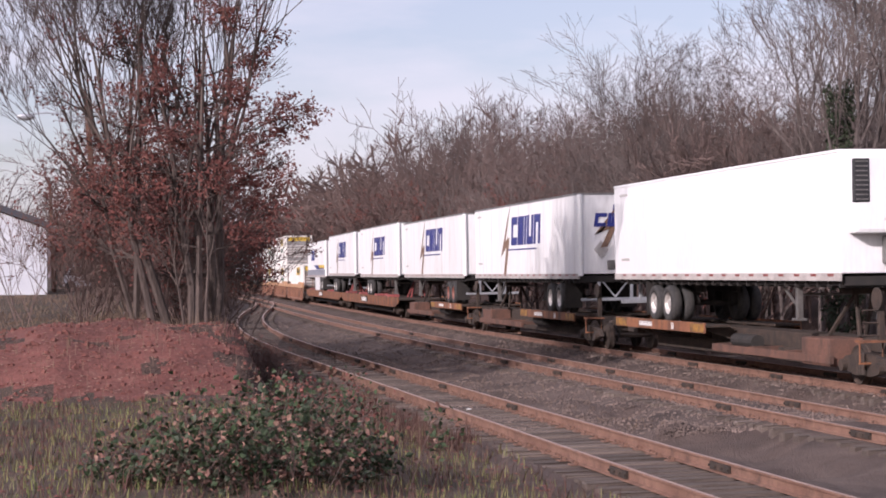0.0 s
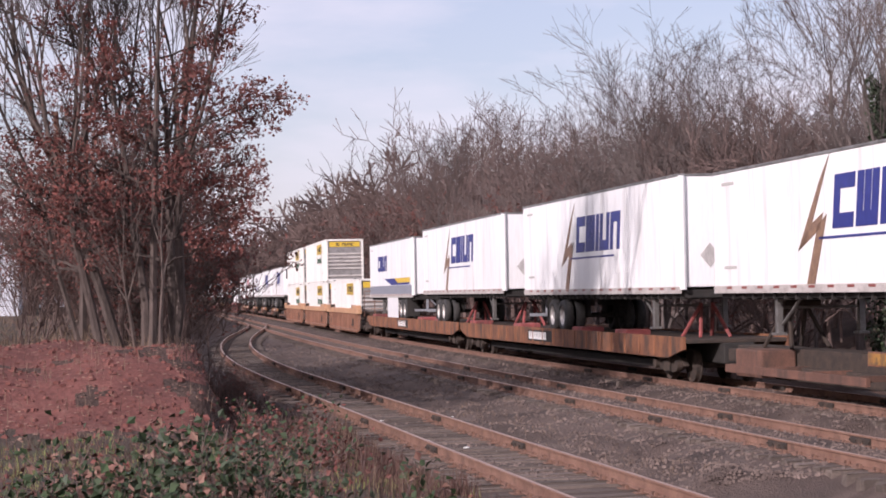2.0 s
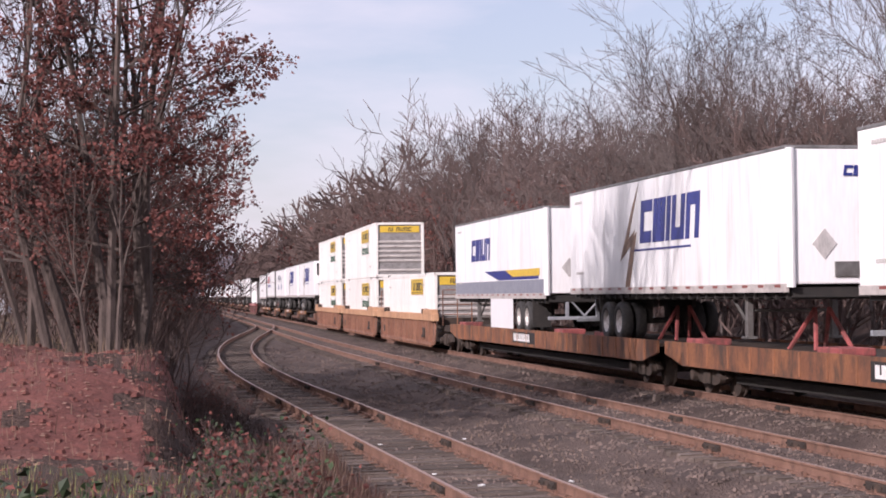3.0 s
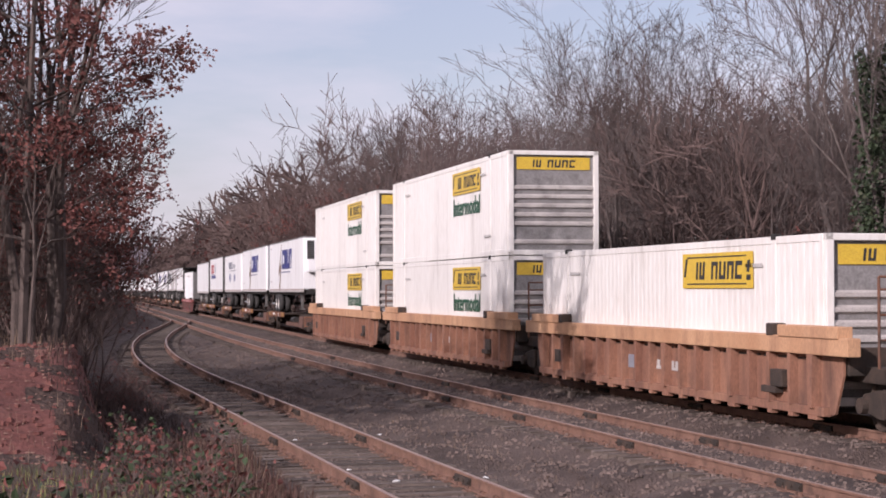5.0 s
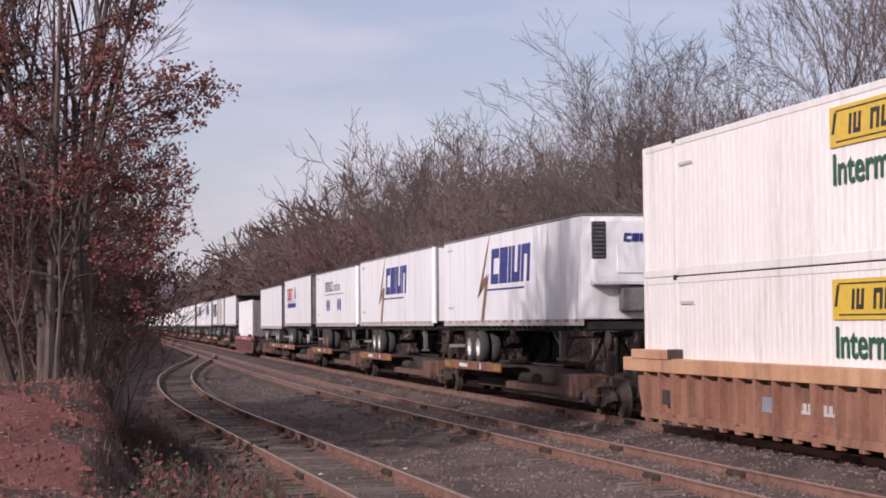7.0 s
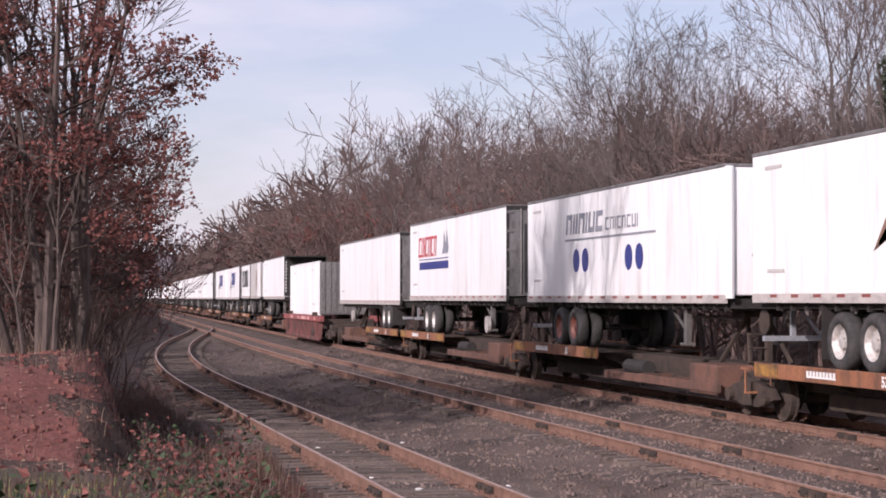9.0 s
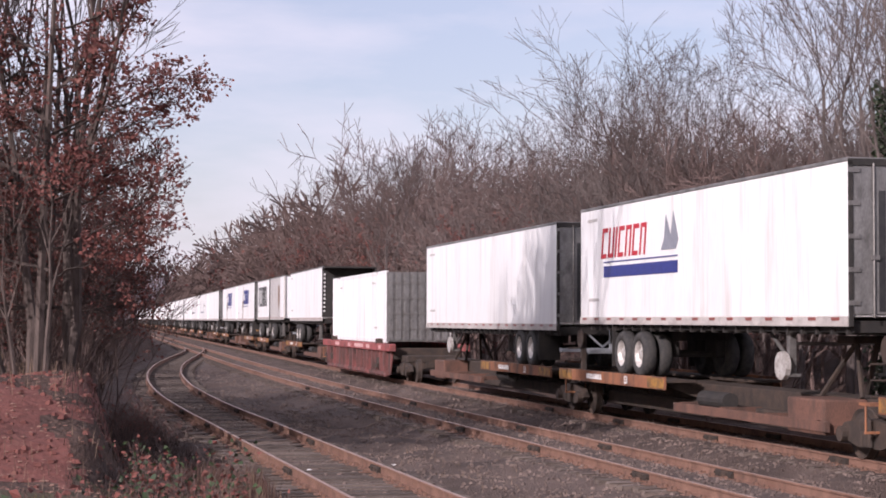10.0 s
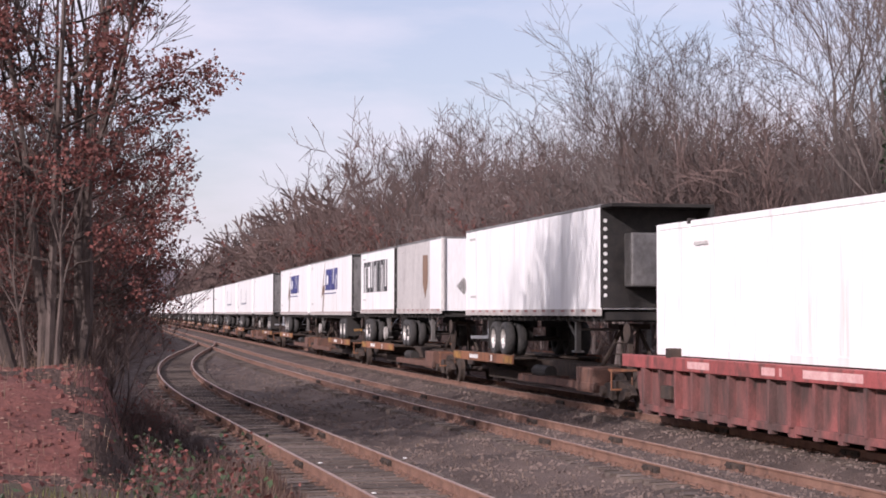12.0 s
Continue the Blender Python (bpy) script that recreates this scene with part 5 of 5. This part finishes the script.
def oak(x, y, seed, goals, count, label):
    w = Wood(seed)
    r = w.r
    top = Vector((0.25, 0.0, 8.2))
    pts = [Vector((0, 0, -0.3)), Vector((0.05, 0, 2)), Vector((0.12, 0.05, 4.2)), Vector((0.2, 0, 6.4)), top]
    w.tube(pts, [0.09, 0.075, 0.06, 0.04, 0.015])
    for gx, gy, gz in goals:
        g = Vector((gx, gy, gz))
        z0 = max(1.5, gz - 0.35 * math.hypot(gx, gy) - 0.3)
        p = Vector((0.05 + 0.03 * z0, 0, z0))
        n, path = 6, []
        for i in range(n + 1):
            f = i / n
            q = p.lerp(g, f) + Vector((r.gauss(0, .04), r.gauss(0, .04), -0.25 * math.sin(f * 3.14) * 0.4 + r.gauss(0, .03)))
            path.append(q)
        w.tube(path, [0.028 * (1 - 0.8 * i / n) + 0.004 for i in range(n + 1)])
        for i in range(16):
            f = r.uniform(0.25, 1.0)
            k = min(n - 1, int(f * n))
            q = path[k].lerp(path[k + 1], f * n - k)
            d = ((g - p).normalized() + Vector((r.gauss(0, .5), r.gauss(0, .5), r.gauss(0, .4)))).normalized()
            w.limb(q, d, r.uniform(0.35, 0.8), 0.01, 1, 3, 0.6, 0.1, 0.004)
    t = two_part("oak_tree", label, w, M_BARKDARK, "trees on the mound")
    v, f = leaf_cloud(w.tips, count, 0.08, 0.2, r)
    tagged(part("leaves", pydata("leaves", v, f, M_LEAF), None, t), kind="stuff")
    t.matrix_basis = pose(x, y, height(x, y))


GOALS = [(2.57, -0.4, 5.45), (1.91, -0.5, 3.1), (1.96, -0.2, 4.0), (1.65, 0.3, 6.9), (-1.9, -0.2, 3.4), (-2.1, 0.2, 4.4), (-1.6, -0.3, 5.3), (-1.5, 0.1, 2.6), (1.39, -0.2, 2.4), (0.78, -0.5, 7.6), (-0.6, -0.6, 4.6), (0.52, -0.9, 3.6), (0.78, -0.7, 5.6), (-1.0, -0.8, 3.2), (1.57, -0.6, 5.0), (2.17, 0.3, 4.8), (-0.8, 0.4, 6.2), (1.13, 0.4, 6.0)]
oak(0.65, 31.6, 31, GOALS, 12000, "young oak keeping rust-red leaves, on the clay mound")
gr = random.Random(8)
GOALS = [(gr.uniform(-2.2, 1.6), gr.uniform(-1.2, 1.4), gr.uniform(1.8, 7.4)) for i in range(22)]
oak(-0.75, 33.6, 32, GOALS, 5500, "smaller oak with rust-red leaves behind the clump")
GOALS = [(gr.uniform(-1.6, 1.4), gr.uniform(-1.2, 1.4), gr.uniform(1.2, 5.0)) for i in range(18)]
oak(0.9, 36.0, 33, GOALS, 2600, "low oak with rust-red leaves beyond the clump")

# ---- brush beside the siding and at the wood's edge ----


def brush_proto(seed, h, stems, leaves, material, leaf_mat, label, depth=3, thin=0.008):
    w = Wood(seed)
    for i in range(stems):
        d = Vector((w.r.gauss(0, .32), w.r.gauss(0, .32), 1))
        w.limb(Vector((w.r.gauss(0, .25), w.r.gauss(0, .25), -0.15)), d, h * w.r.uniform(0.6, 1.0), 0.028, depth, {3: 4, 2: 3, 1: 2}, 0.6, 0.4, thin)
    t = thing("brush", label, "bush", "brush along the line")
    tagged(part("twig_mass", w.mesh("twig_mass", material), None, t), kind="stuff")
    v, f = leaf_cloud(w.tips, leaves, 0.10, 0.3, w.r)
    tagged(part("leaves", pydata("leaves", v, f, leaf_mat), None, t), kind="stuff")
    return t


BRUSH = [brush_proto(41, 3.6, 7, 260, M_BARKFAR, M_LEAF, "tangled bare brush with a few rust leaves"),
         brush_proto(42, 2.6, 8, 160, M_BARKFAR, M_LEAF, "low tangled bare brush with few leaves"),
         brush_proto(43, 4.4, 6, 420, M_BARKFAR, M_LEAF, "tall thin brush with rust leaves")]
rng = random.Random(77)
for i in range(52):
    y = 35 + 62 * rng.random() ** 1.2
    x = min(siding_x(y) - 2.1, 0.055 * y) - rng.random() ** 1.3 * 5.0 - (0.5 if y < 40 else 0)
    plant(BRUSH[rng.randrange(3)], x, y, rng.uniform(0, 360), rng.uniform(0.75, 1.15) * (0.7 if y < 42 else 1 if y < 62 else 0.72))
for i in range(16):
    y = 36 + 22 * rng.random()
    plant(BRUSH[rng.randrange(3)], rng.uniform(-0.6, 1.6), y, rng.uniform(0, 360), rng.uniform(0.6, 1.0))
for i in range(5):
    y = 30 + 5 * rng.random()
    plant(BRUSH[1], siding_x(y) - 2.4 - rng.random() * 0.9, y, rng.uniform(0, 360), rng.uniform(0.22, 0.42))
for i in range(46):
    y = 24 + 190 * rng.random() ** 1.2
    plant(BRUSH[rng.randrange(3)], train_x(y) + 5.0 + rng.random() * 14, y, rng.uniform(0, 360), rng.uniform(0.7, 1.4))
THICKET = brush_proto(45, 5.0, 8, 1500, M_BARKFAR, M_LEAF, "dense brown thicket with rust leaves behind the clump", 3, 0.01)
for x, y, q in ((1.6, 38.6, 0.6), (1.2, 36.6, 0.6), (0.9, 39.8, 0.9), (1.0, 42.6, 0.9), (0.4, 41.0, 1.0), (1.7, 41.0, 0.75), (2.1, 44.0, 0.85), (1.3, 46.0, 0.9), (2.4, 48.5, 0.85), (1.6, 52.0, 0.9)):
    plant(THICKET, x, y, 37 * y, q)
SAPLING = brush_proto(44, 5.2, 6, 2600, M_BARKFAR, M_LEAF, "leafy rust-red young oak at the wood's edge", 3, 0.01)
for y, d, s in ((75.0, 5.3, 1.05), (76.6, 6.4, 0.85), (112.0, 5.5, 1.35), (150.0, 9.0, 1.5), (172.0, 7.0, 1.4), (93.0, 9.5, 1.0)):
    plant(SAPLING, train_x(y) + d, y, 50 * d + y, s)
spots = []
for i in range(34):
    y = 125 + 260 * rng.random()
    spots.append((train_x(y) - 11 - rng.random() * 30, y, rng.uniform(0, 360), rng.uniform(0.22, 0.36)))
for i in range(22):
    y = 122 + 60 * rng.random()
    spots.append((-30 + 36 * rng.random(), y, rng.uniform(0, 360), rng.uniform(0.6, 0.95)))
far_woods("field_woods", "bare brown trees beyond the field", spots, 0.018)

# an ivy-clad trunk at the wood's edge
w = wood_tree(61, 13, 4, {4: 8, 3: 4, 2: 3, 1: 3}, 0.5, 0.5, 0.2, M_BARK, 0.012)
ivy = two_part("ivy_tree", "bare tree with a trunk wrapped in dark green ivy", w, M_BARK, "trees of the wood")
pts = []
ir = random.Random(62)
for i in range(400):
    z = ir.uniform(0.5, 8.5)
    a = ir.uniform(0, 6.28)
    q = ir.uniform(0.2, 0.75) * (1.0 - 0.05 * z)
    pts.append((Vector((q * math.cos(a), q * math.sin(a), z)), Vector((0, 0, -1))))
v, f = leaf_cloud(pts, 5200, 0.13, 0.3, ir)
tagged(part("ivy_leaves", pydata("ivy_leaves", v, f, M_IVY), None, ivy), kind="stuff")
ivy.matrix_basis = pose(20.8, 38.5, height(20.8, 38.5))

# ---- low bushes, weeds, grass, litter and stones in front ----


def bush(x, y, h, seed, green):
    w = Wood(seed)
    for i in range(14):
        d = Vector((w.r.gauss(0, .6), w.r.gauss(0, .6), 1))
        w.limb(Vector((w.r.gauss(0, .35), w.r.gauss(0, .35), -0.1)), d, h * w.r.choice((0.3, 0.5, 0.8, 1.0, 1.25)) * w.r.uniform(0.8, 1.2), 0.009, 2, {2: 4, 1: 3}, 0.6, 0.3, 0.003)
    t = thing("leafy_bush", "low bush with green and rust leaves in front of the bank", "bush", "low bushes")
    tagged(part("twig_mass", w.mesh("twig_mass", M_BARKFAR), None, t), kind="stuff")
    v, f = leaf_cloud(w.tips, 620 if y < 14 else 130, 0.085, 0.2, w.r)
    tagged(part("leaves", pydata("leaves", v, f, M_BUSHLEAF if green else M_IVY), None, t), kind="stuff")
    v, f = leaf_cloud(w.tips, 260 if y < 14 else 150, 0.08, 0.2, w.r)
    tagged(part("dry_leaves", pydata("dry_leaves", v, f, M_TANLEAF if y < 11 else M_LEAF), None, t), kind="stuff")
    t.matrix_basis = pose(x, y, height(x, y))


rng = random.Random(9)
SPOTS = [(-1.55, 9.2, 0.5), (-1.1, 8.6, 0.7), (-0.6, 8.4, 0.8), (-0.1, 8.8, 0.8), (0.35, 9.4, 0.75), (-1.35, 10.4, 0.65), (-0.8, 10.2, 0.8), (-0.25, 10.6, 0.8), (0.3, 11.0, 0.75), (0.85, 11.4, 0.6), (-0.5, 12.0, 0.7), (0.5, 12.6, 0.7), (1.00, 14.4, 0.50), (1.50, 17.0, 0.60), (2.10, 19.0, 0.60), (2.50, 21.2, 0.65), (2.00, 22.6, 0.60), (2.70, 24.4, 0.60), (2.30, 25.8, 0.50)]
for i, (x, y, h) in enumerate(SPOTS):
    bush(x, y, h * 0.78, 300 + i, i % 2 == 0)


def blades(name, label, category, material, count, where, h0, h1, width, seed, bend_=0.35):
    r = random.Random(seed)
    verts, faces = [], []
    n = 0
    while n < count:
        x, y = where(r)
        if noise.noise((x * 0.8, y * 0.8, seed)) < r.uniform(-0.6, 0.2):
            continue
        z = height(x, y)
        h = r.uniform(h0, h1)
        a = r.uniform(0, 6.28)
        d = Vector((math.cos(a), math.sin(a), 0))
        s = Vector((-d.y, d.x, 0)) * width * r.uniform(0.6, 1.3)
        lean = r.uniform(0.05, bend_) * h
        p = Vector((x, y, z - 0.02))
        k = len(verts)
        verts += [p - s, p + s, p + Vector((0, 0, h * 0.55)) + d * lean * 0.35 + s * 0.7, p + Vector((0, 0, h * 0.55)) + d * lean * 0.35 - s * 0.7, p + Vector((0, 0, h)) + d * lean]
        faces += [(k, k + 1, k + 2, k + 3), (k + 3, k + 2, k + 4)]
        n += 1
    tagged(new(name, pydata(name, verts, faces, material)), label, category, kind="stuff")


def front(r):
    y = r.uniform(0, 23.3)
    return r.uniform(-7.5, siding_x(y) - 1.5), y


def field(r):
    y = 33 + 45 * r.random() ** 1.3
    return r.uniform(-12, 0.8), y


def verge(r):
    y = 15 + 13 * r.random()
    return siding_x(y) - 1.5 - abs(r.gauss(0, 0.55)), y


def bank(r):
    return r.uniform(-8, 2.5), r.uniform(24, 34)


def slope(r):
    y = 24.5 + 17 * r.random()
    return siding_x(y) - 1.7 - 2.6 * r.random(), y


def strip(r):
    y = 18 + 50 * r.random() ** 1.5
    c = r.choice((7.6, 7.3, 12.4, 3.2))
    return c + bend(y) + r.gauss(0, 0.5), y


blades("dry_weeds", "dry straw-coloured winter weeds in front of the bank", "weeds", M_STRAW, 2600, front, 0.05, 0.28, 0.006, 1, 1.1)
blades("red_weeds", "red-brown winter weeds in front of the bank", "weeds", M_REDWEED, 9000, front, 0.06, 0.36, 0.006, 2, 1.0)
blades("green_grass", "short green grass tufts in front of the bank", "grass", M_GRASS, 12000, front, 0.06, 0.2, 0.007, 3, 0.6)
blades("field_grass", "pale dry field grass behind the mound", "grass", M_STRAW, 9000, field, 0.05, 0.22, 0.012, 4, 0.6)
blades("verge_weeds", "brown weeds along the siding", "weeds", M_REDWEED, 3600, verge, 0.1, 0.42, 0.006, 5)
blades("verge_straw", "pale weed stems along the siding", "weeds", M_STRAW, 700, verge, 0.15, 0.5, 0.005, 6)
# tangle on the bank face; the shade there is partly put into its colour
blades("bank_tangle", "tangled dead weeds coloured dark for the bank's shade", "weeds", M_SHADEWEED, 6000, slope, 0.06, 0.26, 0.006, 9, 0.9)
blades("bank_weeds", "sparse dry weeds on the clay bank", "weeds", M_STRAW, 1300, bank, 0.08, 0.4, 0.006, 7)
blades("ballast_grass", "thin dead grass between the tracks", "grass", M_STRAW, 2500, strip, 0.04, 0.13, 0.006, 8, 0.8)


def scatter(name, label, category, material, count, where, s0, s1, flat, seed):
    r = random.Random(seed)
    verts, faces = [], []
    for i in range(count):
        x, y = where(r)
        c = Vector((x, y, height(x, y)))
        s = r.uniform(s0, s1)
        m = Matrix.Rotation(r.uniform(0, 6.28), 3, "Z")
        k = len(verts)
        for dx, dy, dz in ((-1, -1, -.3), (1, -.8, -.3), (.9, 1, -.3), (-.8, .9, -.3), (-.5, -.5, .7), (.6, -.4, .6), (.5, .6, .75), (-.5, .5, .6)):
            verts.append(c + m @ Vector((dx * s * r.uniform(.7, 1.1), dy * s * r.uniform(.6, 1.1), dz * s * flat)))
        faces += [(k + 4, k + 5, k + 6, k + 7), (k, k + 1, k + 5, k + 4), (k + 1, k + 2, k + 6, k + 5), (k + 2, k + 3, k + 7, k + 6), (k + 3, k, k + 4, k + 7)]
    tagged(new(name, pydata(name, verts, faces, material)), label, category, kind="stuff")


def bed(r):
    y = 17 + 30 * r.random() ** 1.6
    return r.uniform(siding_x(y) - 1.6, 16.2), y


def bedfar(r):
    y = 40 + 50 * r.random() ** 1.4
    return r.uniform(siding_x(y) - 1.6, 16.5 + bend(y)), y


scatter("ballast_stones", "loose grey-brown ballast stones between the rails", "gravel", M_STONE, 16000, bed, 0.015, 0.042, 1.0, 21)
scatter("ballast_stones_far", "loose ballast stones further along the line", "gravel", M_STONE, 7000, bedfar, 0.025, 0.06, 1.0, 22)
scatter("clay_clods", "clods of red clay on the bank", "earth", M_CLAY, 1600, bank, 0.015, 0.08, 0.8, 23)
scatter("fallen_leaves", "fallen brown leaves on the bank and ground", "leaves", M_TANLEAF, 2600, bank, 0.018, 0.05, 0.35, 24)
scatter("fallen_leaves_front", "fallen leaves among the weeds", "leaves", M_LEAF, 3000, front, 0.02, 0.045, 0.4, 25)


def trash(x, y, s, seed):
    r = random.Random(seed)
    bm = B()
    bmesh.ops.create_icosphere(bm, subdivisions=1, radius=s)
    for v in bm.verts:
        v.co = Vector((v.co.x * r.uniform(.6, 1.4), v.co.y * r.uniform(.6, 1.3), v.co.z * r.uniform(.2, .6)))
    t = tagged(part("litter_scrap", bm, M_WHITEV), "crumpled scrap of white litter beside the rail", "litter", "scraps of litter")
    t.matrix_basis = pose(x, y, height(x, y) + s * 0.4)


for i, (x, y, s) in enumerate(((5.2, 22.4, 0.06), (5.5, 21.6, 0.05), (4.9, 24.0, 0.04), (6.6, 23.1, 0.05), (7.0, 31.5, 0.05), (5.0, 29.0, 0.04))):
    trash(x, y, s, i)

# ---- beyond the mound: shed, poles, chimney, parked vehicles ----


def warehouse():
    t = thing("warehouse", "white metal-sided shed with a dark low gable roof", "building")
    x1, y0, y1, g = -3.1, 85.0, 96.0, 1.4
    ridge, eave = 9.6, 5.1
    x0 = x1 - 24
    xm = (x0 + x1) / 2
    bm = prism(B(), [(x0, g - 0.5), (x1, g - 0.5), (x1, eave), (xm, ridge), (x0, eave)], y0, y0 + 0.25, "y")
    wl_ = part("end_wall", bm, M_SIDING, t)
    for i in range(22):
        x = x1 - 0.3 - i * 0.5
        h = eave + (ridge - eave) * (x1 - x) / (x1 - xm)
        part("panel_rib", box(B(), x - 0.03, x + 0.03, y0 - 0.008, y0, g - 0.4, h - 0.1), M_SIDING, wl_)
    part("side_wall", box(B(), x1 - 0.25, x1, y0 + 0.25, y1, g - 0.5, eave), M_SIDING, t)
    part("side_wall", box(B(), x0, x0 + 0.25, y0 + 0.25, y1, g - 0.5, eave), M_SIDING, t)
    part("end_wall", prism(B(), [(x0, g - 0.5), (x1, g - 0.5), (x1, eave), (xm, ridge), (x0, eave)], y1, y1 + 0.25, "y"), M_SIDING, t)
    s = (ridge - eave) / (x1 - xm)
    for q in (-1, 1):
        e = x1 + 0.35 if q > 0 else x0 - 0.35
        bm = prism(B(), [(xm, ridge + 0.05), (e, eave - 0.35 * s + 0.05), (e, eave - 0.35 * s + 0.4), (xm, ridge + 0.42)], y0 - 0.35, y1 + 0.4, "y")
        part("roof", bm, M_ROOF, t)


warehouse()


def shed():
    t = thing("open_shed", "dark open-sided shed behind the field", "building")
    g = 1.4
    part("roof", box(B(), -2.9, 1.2, 98, 108, 4.4, 4.6, 0.03), M_ROOF, t)
    part("back_wall", box(B(), -2.9, 1.2, 107.6, 107.9, g - 0.4, 4.4), M_DARK, t)
    for x in (-2.7, -1.4, -0.1, 1.0):
        part("post", box(B(), x - 0.1, x + 0.1, 98.2, 98.4, g - 0.4, 4.4), M_DARK, t)
    part("side_wall", box(B(), 1.0, 1.2, 98.6, 107.5, g - 0.4, 4.4), M_DARK, t)


shed()


def vehicle(name, x, y, l, h, label):
    t = thing(name, label, "car", "parked vehicles")
    bm = prism(B(), [(0, 0.35), (l, 0.35), (l, h * 0.55), (l * 0.78, h * 0.6), (l * 0.68, h), (l * 0.2, h), (l * 0.06, h * 0.6), (0, h * 0.55)], -0.85, 0.85, "y")
    part("car_body", bm, M_CARW, t)
    bm = prism(B(), [(l * 0.12, h * 0.62), (l * 0.72, h * 0.62), (l * 0.65, h * 0.94), (l * 0.22, h * 0.94)], -0.87, -0.855, "y")
    part("side_window", bm, M_GLASS, t)
    for u in (0.18, 0.8):
        for s in (-0.86, 0.7):
            part("tyre", cyl(B(), (l * u, s, 0.33), (l * u, s + 0.18, 0.33), 0.33, n=14), M_RUBBER, t)
    t.matrix_basis = pose(x, y, height(x, y))


vehicle("parked_car", 0.5, 94.0, 4.2, 1.4, "white car parked behind the field")
vehicle("parked_van", -2.2, 96.6, 2.4, 1.6, "white van parked by the dark shed")


def pole(name, x, y, top, dx, r, label):
    t = thing(name, label, "pole", "poles behind the mound")
    z = height(x, y)
    part("shaft", cyl(B(), (x, y, z - 0.4), (x + dx, y, top), r, r * 0.7, 12), M_POLE, t)
    return t


lamp = pole("street_lamp", -0.57, 70, 10.25, -0.64, 0.17, "leaning brown wooden pole with a street lamp arm")
pts = [Vector((-1.2, 69.9, 9.5)), Vector((-2.1, 69.9, 9.85)), Vector((-3.0, 69.9, 9.93)), Vector((-3.6, 69.9, 9.86))]
aw = Wood(1)
aw.tube(pts, [0.04] * 4)
arm = part("arm", aw.mesh("arm", M_GALV), None, lamp, "galvanised lamp arm")
bm = B()
bmesh.ops.create_uvsphere(bm, u_segments=14, v_segments=8, radius=1.0)
for v in bm.verts:
    v.co = Vector((v.co.x * 0.42, v.co.y * 0.17, v.co.z * (0.13 if v.co.z > 0 else 0.2)))
head = part("lamp_head", bm, M_GALV, arm)
head.matrix_basis = pose(-3.9, 69.9, 9.76)
p2 = pole("utility_pole", -2.7, 97.4, 8.2, -0.2, 0.14, "thin dark wooden pole by the shed")


def chimney():
    t = thing("brick_chimney", "round red brick chimney behind the shed", "chimney")
    prof = [(0.50, 0.8), (0.38, 7.8), (0.43, 7.95), (0.43, 8.5), (0.38, 8.6)]
    bm = B()
    for (r0, z0), (r1, z1) in zip(prof, prof[1:]):
        cyl(bm, (0, 0, z0), (0, 0, z1), r0, r1, 20)
    part("stack", bm, M_BRICK, t)
    t.matrix_basis = pose(-1.15, 112, 0)


chimney()


# ---- far ridge at the end of the valley ----


def ridge(name, y, x0, x1, h, seed, label):
    r = random.Random(seed)
    n = 160
    verts, faces = [], []
    for i in range(n + 1):
        x = x0 + (x1 - x0) * i / n
        z = h * (0.55 + 0.45 * math.sin(math.pi * i / n)) * (1 + 0.10 * noise.noise((i * 0.12, seed, 0))) + r.uniform(0, h * 0.04)
        verts += [(x, y, -3), (x, y + 40, z * 0.7), (x, y + 80 + r.uniform(-6, 6), z)]
    for i in range(n):
        for k in range(2):
            a = i * 3 + k
            faces.append((a, a + 3, a + 4, a + 1))
    tagged(new(name, pydata(name, verts, faces, M_HAZE)), label, "hill", kind="structure")


ridge("backdrop_ridge", 1400, -500, 900, 38, 3, "hazy wooded ridge at the end of the valley")


# ---- what moves ----
def motions():
    times = [0.0, 1.0, 2.0, 3.0, 4.0, 5.0, 6.0, 7.0, 8.0, 9.0, 10.0, 11.0, 12.0]
    for ob, y0, L in TRAIN:
        walk(ob, [(t, on_line(y0 - SPEED * t, L)) for t in times])


motions()
